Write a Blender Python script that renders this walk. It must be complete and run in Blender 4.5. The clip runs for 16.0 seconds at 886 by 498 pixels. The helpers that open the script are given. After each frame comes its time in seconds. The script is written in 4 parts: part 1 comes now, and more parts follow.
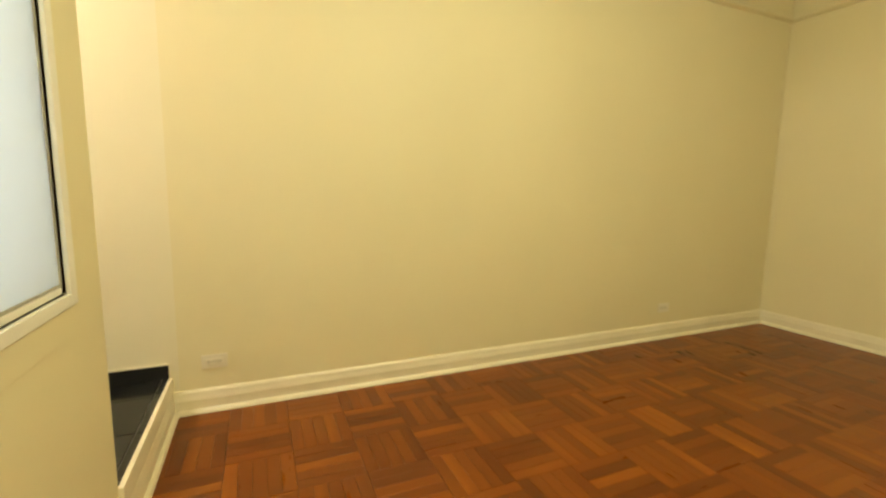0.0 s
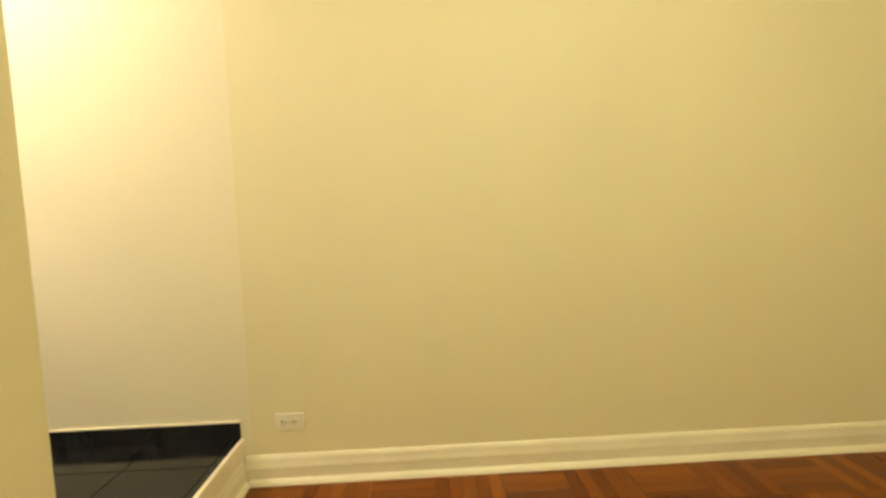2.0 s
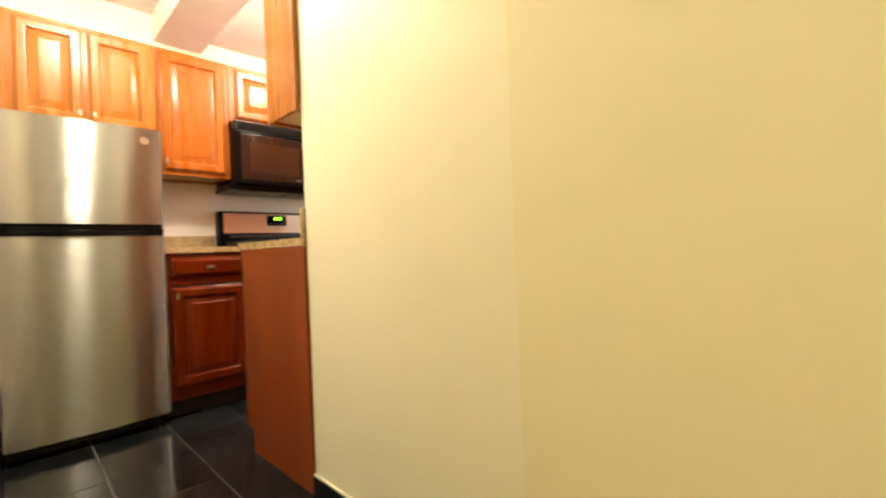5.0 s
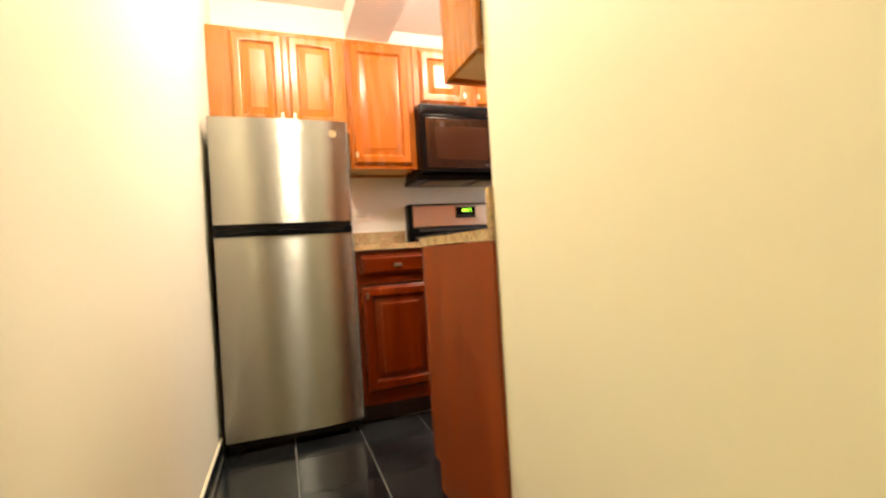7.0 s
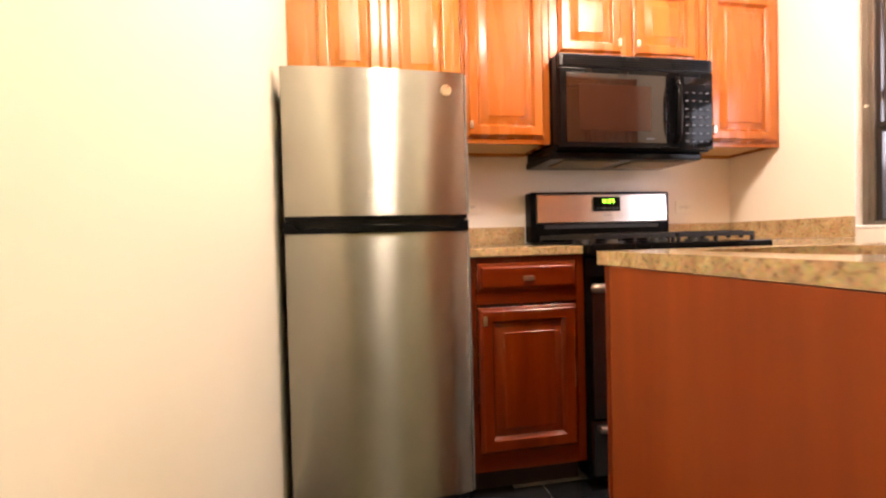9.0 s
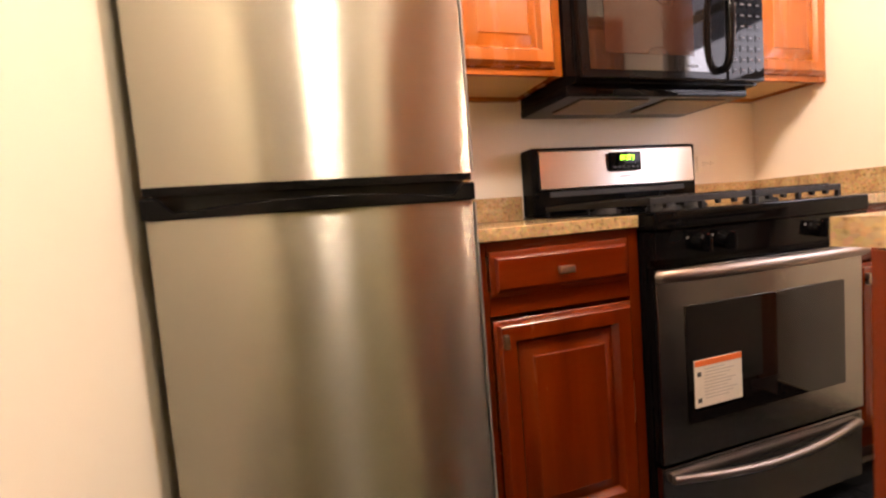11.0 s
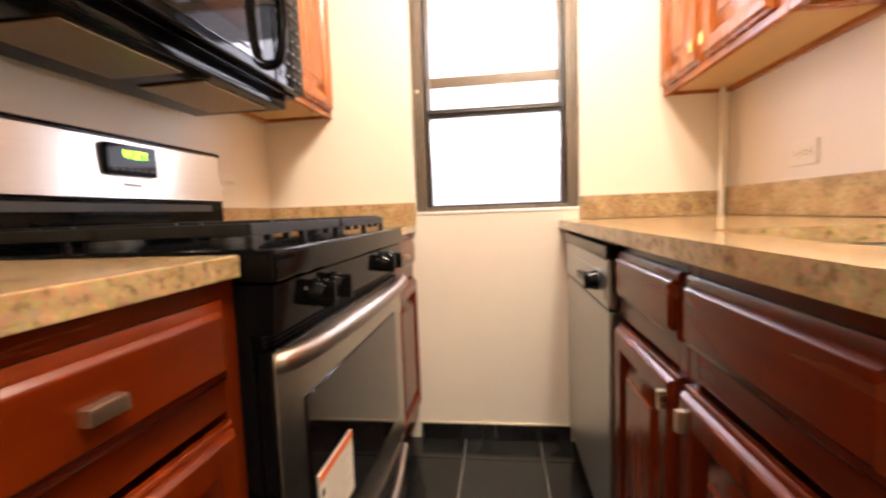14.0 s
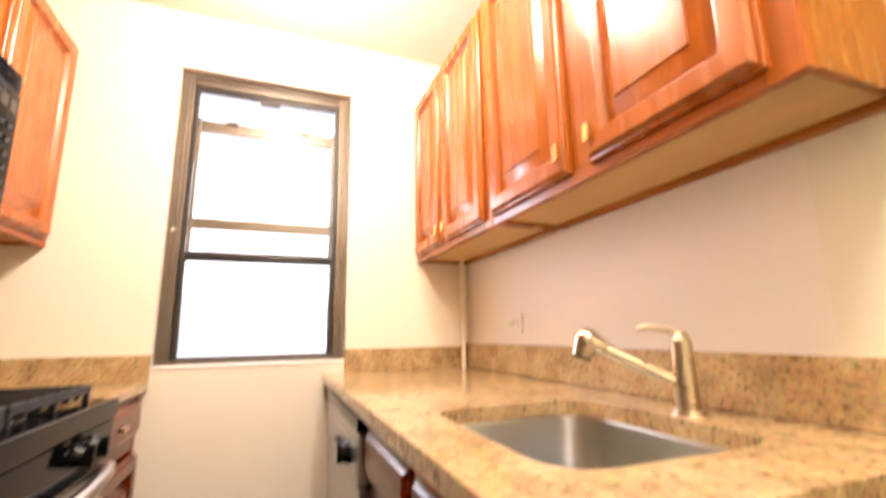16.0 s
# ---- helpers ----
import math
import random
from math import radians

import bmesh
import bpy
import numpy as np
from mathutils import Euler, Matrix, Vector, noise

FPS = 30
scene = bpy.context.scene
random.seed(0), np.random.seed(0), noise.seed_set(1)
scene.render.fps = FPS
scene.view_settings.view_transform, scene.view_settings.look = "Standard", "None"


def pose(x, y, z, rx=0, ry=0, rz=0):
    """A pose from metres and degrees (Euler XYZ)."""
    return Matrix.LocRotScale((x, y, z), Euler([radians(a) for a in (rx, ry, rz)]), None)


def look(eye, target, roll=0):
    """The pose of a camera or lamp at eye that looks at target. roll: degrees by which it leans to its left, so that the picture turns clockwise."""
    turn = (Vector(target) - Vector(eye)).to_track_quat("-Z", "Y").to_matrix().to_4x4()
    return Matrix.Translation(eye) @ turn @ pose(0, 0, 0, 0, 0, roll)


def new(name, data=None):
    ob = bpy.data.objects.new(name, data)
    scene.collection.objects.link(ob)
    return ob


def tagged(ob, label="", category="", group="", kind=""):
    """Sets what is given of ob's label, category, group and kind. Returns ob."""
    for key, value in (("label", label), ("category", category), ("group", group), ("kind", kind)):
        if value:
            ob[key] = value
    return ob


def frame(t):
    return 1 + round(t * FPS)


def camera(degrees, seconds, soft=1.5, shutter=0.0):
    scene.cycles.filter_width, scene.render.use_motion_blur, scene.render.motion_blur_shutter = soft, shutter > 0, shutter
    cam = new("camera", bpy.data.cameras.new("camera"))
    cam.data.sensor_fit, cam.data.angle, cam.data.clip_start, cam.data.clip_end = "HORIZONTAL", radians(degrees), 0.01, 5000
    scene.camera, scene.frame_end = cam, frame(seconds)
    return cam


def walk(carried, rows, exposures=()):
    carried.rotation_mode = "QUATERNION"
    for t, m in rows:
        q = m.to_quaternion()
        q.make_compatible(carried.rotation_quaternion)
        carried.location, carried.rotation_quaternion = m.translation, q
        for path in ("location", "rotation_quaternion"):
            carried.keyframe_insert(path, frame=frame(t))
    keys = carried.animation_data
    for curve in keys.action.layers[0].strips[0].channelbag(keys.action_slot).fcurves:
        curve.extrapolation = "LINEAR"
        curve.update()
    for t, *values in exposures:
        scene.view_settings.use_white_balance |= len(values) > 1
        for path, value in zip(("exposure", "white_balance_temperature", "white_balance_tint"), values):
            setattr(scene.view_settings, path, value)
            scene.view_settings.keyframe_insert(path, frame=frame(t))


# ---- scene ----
cam = camera(91.3, 16.0, soft=2.3, shutter=0.5)
PATH = [
    (0, (-2.297, -2.9, 0.889), (-0.474, -3.682, 0.633), 0.9),
    (0.5, (-2.236, -3.093, 0.878), (-0.317, -3.611, 0.658), -0.1),
    (1, (-2.112, -3.188, 0.882), (-0.143, -3.406, 0.614), -0.6),
    (1.5, (-1.888, -3.233, 0.878), (0.097, -3.385, 0.682), -0.7),
    (2, (-1.689, -3.239, 0.862), (0.303, -3.326, 0.701), -1.8),
    (2.5, (-1.428, -3.312, 0.888), (0.542, -2.98, 0.791), -0.2),
    (3, (-1.259, -3.311, 0.85), (0.646, -2.707, 0.788), -1.1),
    (3.5, (-1.093, -3.235, 0.845), (0.779, -2.53, 0.833), -1.8),
    (4, (-0.959, -3.163, 0.849), (0.845, -2.301, 0.808), -3.3),
    (4.5, (-0.843, -3.091, 0.848), (0.786, -1.93, 0.846), -1.8),
    (5, (-0.75, -3.061, 0.851), (0.67, -1.654, 0.848), -2.3),
    (7.5, (-0.49, -2.443, 0.866), (0.029, -0.512, 0.835), -3.8),
    (8, (-0.499, -2.273, 0.863), (-0.129, -0.309, 0.785), -3.5),
    (8.5, (-0.526, -2.098, 0.945), (-0.189, -0.127, 0.91), -1.8),
    (11, (-0.517, -1.329, 0.94), (0.067, 0.578, 0.8), -4.6),
    (11.5, (-0.477, -1.193, 0.942), (0.32, 0.637, 0.812), -4.8),
    (12, (-0.421, -1.078, 0.949), (0.594, 0.64, 0.807), -4.3),
    (12.5, (-0.379, -0.956, 0.949), (1.003, 0.482, 0.798), -3.8),
    (13, (-0.356, -0.843, 0.954), (1.364, 0.17, 0.827), -3.1),
    (13.5, (-0.313, -0.809, 0.949), (1.567, -0.14, 0.807), -2.4),
    (14, (-0.266, -0.789, 0.955), (1.71, -0.53, 0.788), -2.1),
    (14.5, (-0.277, -0.809, 0.946), (1.706, -0.974, 0.748), -0.8),
    (15, (-0.298, -0.824, 0.962), (1.646, -1.256, 0.779), -0.8),
    (15.5, (-0.309, -0.833, 0.996), (1.621, -1.357, 0.974), -0.7),
    (16, (-0.292, -0.843, 1.056), (1.541, -1.548, 1.437), -1.0),
]
walk(cam, [(t, look(eye, target, roll)) for t, eye, target, roll in PATH],
     [(0.0, 0.0, 6500, 10), (5.0, 0.0, 6500, 10), (7.5, 0.06, 6500, 15), (8.7, 0.04, 6500, 22), (10.8, 0.0, 6750, 27), (12.0, -0.03, 7000, 28), (13.3, 0.0, 6500, 22), (16.0, 0.0, 6500, 18)])

# ---- world and lamps ----
world = bpy.data.worlds.new("sky")
scene.world = world
world.use_nodes = True
wn = world.node_tree.nodes
sky = wn.new("ShaderNodeTexSky")
sky.sky_type, sky.sun_disc = "NISHITA", False
sky.sun_elevation, sky.sun_rotation = radians(40), radians(120)
world.node_tree.links.new(sky.outputs[0], wn["Background"].inputs[0])
wn["Background"].inputs[1].default_value = 0.1


def lamp(name, kind, at, watts, color, size=0.2, rot=(0, 0, 0), size_y=None):
    data = bpy.data.lights.new(name, kind)
    data.energy, data.color = watts, color
    if kind == "AREA":
        data.shape = "RECTANGLE" if size_y else "DISK"
        data.size = size
        if size_y:
            data.size_y = size_y
    else:
        data.shadow_soft_size = size
    ob = new(name, data)
    ob.matrix_world = pose(*at, *rot)
    return ob


HALL_LAMP = (-0.39, -1.14, 2.33)
KITCHEN_LAMP = (0.74, -0.86, 2.24)
LIVING_LAMP = (-2.25, -4.0, 2.20)
lamp("hall_lamp", "POINT", HALL_LAMP, 72, (1.0, 0.925, 0.75), 0.09)
lamp("kitchen_lamp", "POINT", KITCHEN_LAMP, 72, (1.0, 0.84, 0.63), 0.09)
lamp("living_lamp", "POINT", LIVING_LAMP, 88, (1.0, 0.95, 0.58), 0.1)
lamp("kitchen_window_daylight", "AREA", (1.70, -0.775, 1.5), 26, (0.90, 0.93, 1.0), 0.56, (0, 90, 0), 1.0)
lamp("hall_window_daylight", "AREA", (-1.43, -2.20, 1.2), 4, (0.86, 0.93, 1.0), 0.7, (-90, 0, 0), 1.1)


# ---- materials ----
def base_material(name):
    m = bpy.data.materials.new(name)
    m.use_nodes = True
    nt = m.node_tree
    return m, nt, nt.nodes["Principled BSDF"], nt.nodes.new, nt.links.new


def ramp(nt, stops):
    r = nt.nodes.new("ShaderNodeValToRGB")
    els = r.color_ramp.elements
    while len(els) < len(stops):
        els.new(0.5)
    for e, (p, c) in zip(els, stops):
        e.position, e.color = p, (*c, 1)
    return r


def surface(name, stops, scale=(4, 4, 4), detail=6, rough=0.5, metal=0.0, bump=0.0, fine=120, coat=0.0,
            pieces=0.0, rough_var=0.12, spec=0.5):
    """Noise-mottled surface: large variation in colour, fine relief, wear in the gloss; pieces: shift of tone from piece to piece."""
    m, nt, b, node, link = base_material(name)
    tc = node("ShaderNodeTexCoord")
    mp = node("ShaderNodeMapping")
    mp.inputs["Scale"].default_value = scale
    vec = tc.outputs["Object"]
    rnd = None
    if pieces:
        oi, geo, add, frac = node("ShaderNodeObjectInfo"), node("ShaderNodeNewGeometry"), node("ShaderNodeMath"), node("ShaderNodeMath")
        frac.operation = "FRACT"
        link(oi.outputs["Random"], add.inputs[0])
        link(geo.outputs["Random Per Island"], add.inputs[1])
        link(add.outputs[0], frac.inputs[0])
        rnd = frac.outputs[0]
        off = node("ShaderNodeVectorMath")
        off.operation = "MULTIPLY_ADD"
        comb = node("ShaderNodeCombineXYZ")
        for i in range(3):
            link(rnd, comb.inputs[i])
        link(comb.outputs[0], off.inputs[0])
        off.inputs[1].default_value = (7, 13, 5)
        link(vec, off.inputs[2])
        vec = off.outputs[0]
    link(vec, mp.inputs[0])
    n1, n2 = node("ShaderNodeTexNoise"), node("ShaderNodeTexNoise")
    n1.inputs["Scale"].default_value, n1.inputs["Detail"].default_value = 1.0, detail
    n2.inputs["Scale"].default_value, n2.inputs["Detail"].default_value = fine, 4
    link(mp.outputs[0], n1.inputs["Vector"])
    link(vec, n2.inputs["Vector"])
    r = ramp(nt, stops)
    fac = n1.outputs["Fac"]
    if pieces:
        mixf = node("ShaderNodeMix")
        mixf.inputs[0].default_value = pieces
        link(fac, mixf.inputs[2])
        link(rnd, mixf.inputs[3])
        fac = mixf.outputs[0]
    link(fac, r.inputs[0])
    link(r.outputs[0], b.inputs["Base Color"])
    mr = node("ShaderNodeMapRange")
    mr.inputs[3].default_value, mr.inputs[4].default_value = max(0.03, rough - rough_var), min(1, rough + rough_var)
    link(n1.outputs["Fac"], mr.inputs[0])
    link(mr.outputs[0], b.inputs["Roughness"])
    b.inputs["Metallic"].default_value = metal
    b.inputs["Coat Weight"].default_value = coat
    b.inputs["Coat Roughness"].default_value = 0.12
    b.inputs["Specular IOR Level"].default_value = spec
    if bump:
        bp = node("ShaderNodeBump")
        bp.inputs["Strength"].default_value, bp.inputs["Distance"].default_value = bump, 0.002
        link(n2.outputs["Fac"], bp.inputs["Height"])
        link(bp.outputs[0], b.inputs["Normal"])
    return m


def plain(name, color, rough=0.4, metal=0.0, emit=0.0, trans=0.0, coat=0.0):
    m, nt, b, node, link = base_material(name)
    b.inputs["Base Color"].default_value = (*color, 1)
    b.inputs["Roughness"].default_value, b.inputs["Metallic"].default_value = rough, metal
    b.inputs["Transmission Weight"].default_value = trans
    b.inputs["Coat Weight"].default_value = coat
    if emit:
        b.inputs["Emission Color"].default_value = (*color, 1)
        b.inputs["Emission Strength"].default_value = emit
    return m


def steel_material(name, rough, aniso, tint=(0.60, 0.58, 0.53), streak=0.0):
    m, nt, b, node, link = base_material(name)
    tc, mp, n = node("ShaderNodeTexCoord"), node("ShaderNodeMapping"), node("ShaderNodeTexNoise")
    mp.inputs["Scale"].default_value = (2, 2, 260)
    link(tc.outputs["Object"], mp.inputs[0])
    link(mp.outputs[0], n.inputs["Vector"])
    n.inputs["Scale"].default_value, n.inputs["Detail"].default_value = 1.0, 3
    r = ramp(nt, [(0.3, tuple(c * 0.98 for c in tint)), (0.7, tuple(min(1, c * 1.02) for c in tint))])
    link(n.outputs["Fac"], r.inputs[0])
    link(r.outputs[0], b.inputs["Base Color"])
    tg = node("ShaderNodeTangent")
    tg.direction_type, tg.axis = "RADIAL", "Z"
    link(tg.outputs[0], b.inputs["Tangent"])
    b.inputs["Metallic"].default_value, b.inputs["Roughness"].default_value = 1.0, rough
    b.inputs["Anisotropic"].default_value = aniso
    b.inputs["Anisotropic Rotation"].default_value = 0.25
    if streak:
        n2 = node("ShaderNodeTexWhiteNoise")
        link(tc.outputs["Object"], n2.inputs["Vector"])
        tip = node("ShaderNodeMapRange")
        tip.inputs[1].default_value, tip.inputs[2].default_value = 0.0, 1.0
        tip.inputs[3].default_value, tip.inputs[4].default_value = -streak, streak
        link(n2.outputs["Value"], tip.inputs[0])
        comb, add, nrm, geo = node("ShaderNodeCombineXYZ"), node("ShaderNodeVectorMath"), node("ShaderNodeVectorMath"), node("ShaderNodeNewGeometry")
        nrm.operation = "NORMALIZE"
        link(tip.outputs[0], comb.inputs[2])
        link(geo.outputs["Normal"], add.inputs[0])
        link(comb.outputs[0], add.inputs[1])
        link(add.outputs[0], nrm.inputs[0])
        link(nrm.outputs[0], b.inputs["Normal"])
    return m


HALL_PAINT = surface("hall_paint", [(0.3, (0.78, 0.73, 0.57)), (0.7, (0.81, 0.76, 0.60))], (1.2, 1.2, 0.7), 4, 0.55, bump=0.12, fine=260)
LIVING_PAINT = surface("living_paint", [(0.3, (0.76, 0.695, 0.48)), (0.7, (0.795, 0.73, 0.515))], (1.1, 1.1, 0.6), 4, 0.55, bump=0.12, fine=260)
KITCHEN_PAINT = surface("kitchen_paint", [(0.3, (0.80, 0.74, 0.64)), (0.7, (0.84, 0.78, 0.68))], (1.2, 1.2, 0.8), 4, 0.55, bump=0.15, fine=240)
CEILING_PAINT = surface("ceiling_paint", [(0.3, (0.78, 0.73, 0.68)), (0.7, (0.82, 0.77, 0.72))], (1, 1, 1), 4, 0.7, bump=0.15, fine=200)
TRIM_PAINT = surface("trim_paint", [(0.3, (0.80, 0.74, 0.58)), (0.7, (0.86, 0.80, 0.65))], (5, 5, 5), 4, 0.35, bump=0.08, fine=150)
WHITE_TRIM = surface("white_trim", [(0.3, (0.83, 0.81, 0.76)), (0.7, (0.87, 0.85, 0.81))], (5, 5, 5), 4, 0.35, bump=0.08, fine=150)
PUTTY = plain("window_putty", (0.42, 0.39, 0.33), 0.7)
CAULK = plain("caulk", (0.74, 0.68, 0.52), 0.6)
GROUT = surface("grout", [(0.3, (0.20, 0.19, 0.17)), (0.7, (0.30, 0.285, 0.25))], (20, 20, 20), 4, 0.8, bump=0.3, fine=200)
TILE = surface("black_tile", [(0.35, (0.006, 0.0065, 0.007)), (0.65, (0.017, 0.018, 0.019))], (6, 6, 6), 6, 0.13, bump=0.05, fine=30, pieces=0.3, spec=0.4)
PARQUET = surface("parquet_oak", [(0.15, (0.095, 0.018, 0.0008)), (0.40, (0.155, 0.036, 0.0016)), (0.66, (0.205, 0.053, 0.0026)), (0.82, (0.27, 0.080, 0.005)), (0.95, (0.42, 0.155, 0.013))],
                  (2.5, 16, 10), 6, 0.32, bump=0.12, fine=90, coat=0.05, pieces=0.5, spec=0.28)
SUBFLOOR = plain("subfloor", (0.03, 0.012, 0.004), 0.7)
WOODS = {
    "cherry_wood": ([(0.2, (0.27, 0.062, 0.0055)), (0.5, (0.33, 0.084, 0.008)), (0.8, (0.40, 0.115, 0.013))], 0.27, 0.08, 0.35),
    "honey_wood": ([(0.2, (0.28, 0.088, 0.009)), (0.5, (0.34, 0.115, 0.013)), (0.8, (0.40, 0.148, 0.020))], 0.27, 0.08, 0.35),
    # base cabinets: redder cherry, with the weaker light below the counters darkened in
    "shaded_cherry_wood": ([(0.2, (0.086, 0.0085, 0.0005)), (0.5, (0.120, 0.0140, 0.0008)), (0.8, (0.165, 0.0240, 0.0015))], 0.24, 0.05, 0.3),
}


def wood(name, scale, suffix=""):
    stops, rough, coat, spec = WOODS[name]
    return surface(name + suffix, stops, scale, 8, rough, bump=0.06, fine=160, coat=coat, spec=spec)


UPRIGHT, LEVEL = (20, 20, 1.6), (1.6, 20, 20)
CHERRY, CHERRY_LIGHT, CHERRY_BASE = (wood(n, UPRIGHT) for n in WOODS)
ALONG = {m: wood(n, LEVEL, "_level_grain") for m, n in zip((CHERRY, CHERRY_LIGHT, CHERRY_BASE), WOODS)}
VENEER = surface("end_panel_veneer", [(0.2, (0.18, 0.029, 0.0035)), (0.5, (0.215, 0.039, 0.005)), (0.8, (0.26, 0.052, 0.007))],
                 (16, 16, 1.2), 8, 0.42, bump=0.04, fine=200, coat=0.0, spec=0.25)
RAW_PLY = surface("cabinet_underside", [(0.2, (0.52, 0.33, 0.14)), (0.8, (0.64, 0.43, 0.20))], (3, 25, 25), 6, 0.55, bump=0.08, fine=120)
TOE = plain("toe_kick", (0.03, 0.012, 0.008), 0.6)
NICKEL = surface("brushed_nickel", [(0.3, (0.58, 0.50, 0.37)), (0.7, (0.66, 0.58, 0.44))], (30, 30, 30), 3, 0.30, 1.0)
BRASS = plain("brass", (0.80, 0.55, 0.22), 0.25, 1.0)
BLACK_GLOSS = surface("black_enamel", [(0.3, (0.002, 0.002, 0.0022)), (0.7, (0.004, 0.004, 0.0043))], (8, 8, 8), 4, 0.06, rough_var=0.02, spec=0.08)
BLACK_MATT = surface("black_plastic", [(0.3, (0.004, 0.004, 0.0043)), (0.7, (0.009, 0.009, 0.0095))], (30, 30, 30), 4, 0.36, bump=0.1, fine=300, spec=0.3)
IRON = surface("cast_iron", [(0.3, (0.006, 0.006, 0.006)), (0.7, (0.014, 0.014, 0.014))], (40, 40, 40), 4, 0.5, bump=0.3, fine=300, spec=0.3)
DARK_GLASS = plain("dark_glass", (0.006, 0.0045, 0.004), 0.035)
MICROWAVE_SCREEN = surface("microwave_screen", [(0.3, (0.020, 0.008, 0.005)), (0.7, (0.027, 0.011, 0.007))], (3, 3, 3), 2, 0.07, rough_var=0.02, spec=0.3)
FILTER = surface("grease_filter", [(0.3, (0.30, 0.215, 0.125)), (0.7, (0.42, 0.31, 0.19))], (120, 120, 120), 3, 0.45, 0.5, bump=0.3, fine=350)
HANDLE_STEEL = steel_material("handle_steel", 0.40, 0.3, (0.27, 0.215, 0.18))
GREY = plain("grey_metal", (0.30, 0.30, 0.29), 0.4, 0.6)
WHITE = plain("cream_plastic", (0.82, 0.77, 0.65), 0.4)
SLOT = plain("slot", (0.02, 0.02, 0.02), 0.6)
PAPER = surface("label_paper", [(0.3, (0.72, 0.66, 0.55)), (0.7, (0.78, 0.72, 0.62))], (20, 20, 20), 3, 0.6)
ORANGE = plain("label_orange", (0.75, 0.16, 0.03), 0.6)
INK = plain("label_ink", (0.05, 0.045, 0.04), 0.7)
PALE_INK = plain("keypad_print", (0.045, 0.048, 0.06), 0.5)
LABEL_INK = plain("label_grey_print", (0.50, 0.46, 0.40), 0.7)
RED_INK = plain("red_print", (0.6, 0.08, 0.05), 0.5)
GREEN_LED = plain("clock_digits", (0.45, 1.0, 0.05), 0.5, emit=4.0)
BRONZE = surface("bronze_aluminium", [(0.3, (0.105, 0.084, 0.062)), (0.7, (0.145, 0.116, 0.086))], (6, 6, 6), 5, 0.34, 0.3, bump=0.05, fine=150)
DARK_BRONZE = plain("dark_bronze", (0.025, 0.02, 0.018), 0.4, 0.3)


STEEL = steel_material("brushed_steel", 0.25, 0.97, (0.315, 0.30, 0.255), 0.52)
STEEL_DARK = steel_material("dark_steel", 0.22, 0.6, (0.33, 0.31, 0.28), 0.08)
PANEL_STEEL = steel_material("panel_steel", 0.34, 0.5, (0.34, 0.33, 0.31))
RANGE_STEEL = steel_material("range_steel", 0.28, 0.7, (0.52, 0.47, 0.43), 0.2)
SINK_STEEL = steel_material("sink_steel", 0.30, 0.2, (0.52, 0.52, 0.50))


def granite_material():
    m, nt, b, node, link = base_material("gold_granite")
    tc = node("ShaderNodeTexCoord")
    n1, n2, v = node("ShaderNodeTexNoise"), node("ShaderNodeTexNoise"), node("ShaderNodeTexVoronoi")
    mp = node("ShaderNodeMapping")
    mp.inputs["Rotation"].default_value, mp.inputs["Scale"].default_value = (0.3, 0.5, 0.6), (11, 20, 16)
    link(tc.outputs["Object"], mp.inputs[0])
    link(mp.outputs[0], n1.inputs["Vector"])
    n1.inputs["Scale"].default_value, n1.inputs["Detail"].default_value, n1.inputs["Distortion"].default_value = 1.0, 9, 0.6
    link(tc.outputs["Object"], n2.inputs["Vector"])
    link(tc.outputs["Object"], v.inputs["Vector"])
    n2.inputs["Scale"].default_value, n2.inputs["Detail"].default_value = 90, 5
    v.inputs["Scale"].default_value = 160
    a = ramp(nt, [(0.27, (0.27, 0.18, 0.10)), (0.40, (0.37, 0.245, 0.122)), (0.52, (0.44, 0.305, 0.152)), (0.63, (0.49, 0.36, 0.195)), (0.76, (0.39, 0.235, 0.12))])
    link(n1.outputs["Fac"], a.inputs[0])
    s = ramp(nt, [(0.30, (0.36, 0.34, 0.32)), (0.46, (0.95, 0.95, 0.95)), (0.58, (1, 1, 1)), (0.70, (1.3, 1.26, 1.2))])
    link(n2.outputs["Fac"], s.inputs[0])
    mx = node("ShaderNodeMix")
    mx.data_type, mx.blend_type = "RGBA", "MULTIPLY"
    mx.inputs[0].default_value = 0.85
    link(a.outputs[0], mx.inputs[6])
    link(s.outputs[0], mx.inputs[7])
    mx2 = node("ShaderNodeMix")
    mx2.data_type, mx2.blend_type = "RGBA", "OVERLAY"
    mx2.inputs[0].default_value = 0.13
    link(mx.outputs[2], mx2.inputs[6])
    link(v.outputs["Color"], mx2.inputs[7])
    link(mx2.outputs[2], b.inputs["Base Color"])
    b.inputs["Roughness"].default_value = 0.13
    return m


GRANITE = granite_material()


def pane_material():
    m, nt, b, node, link = base_material("window_glass")
    nt.nodes.remove(b)
    out = nt.nodes["Material Output"]
    tr, gl, mx = node("ShaderNodeBsdfTransparent"), node("ShaderNodeBsdfGlossy"), node("ShaderNodeMixShader")
    gl.inputs["Roughness"].default_value = 0.03
    mx.inputs[0].default_value = 0.07
    link(tr.outputs[0], mx.inputs[1])
    link(gl.outputs[0], mx.inputs[2])
    link(mx.outputs[0], out.inputs[0])
    return m


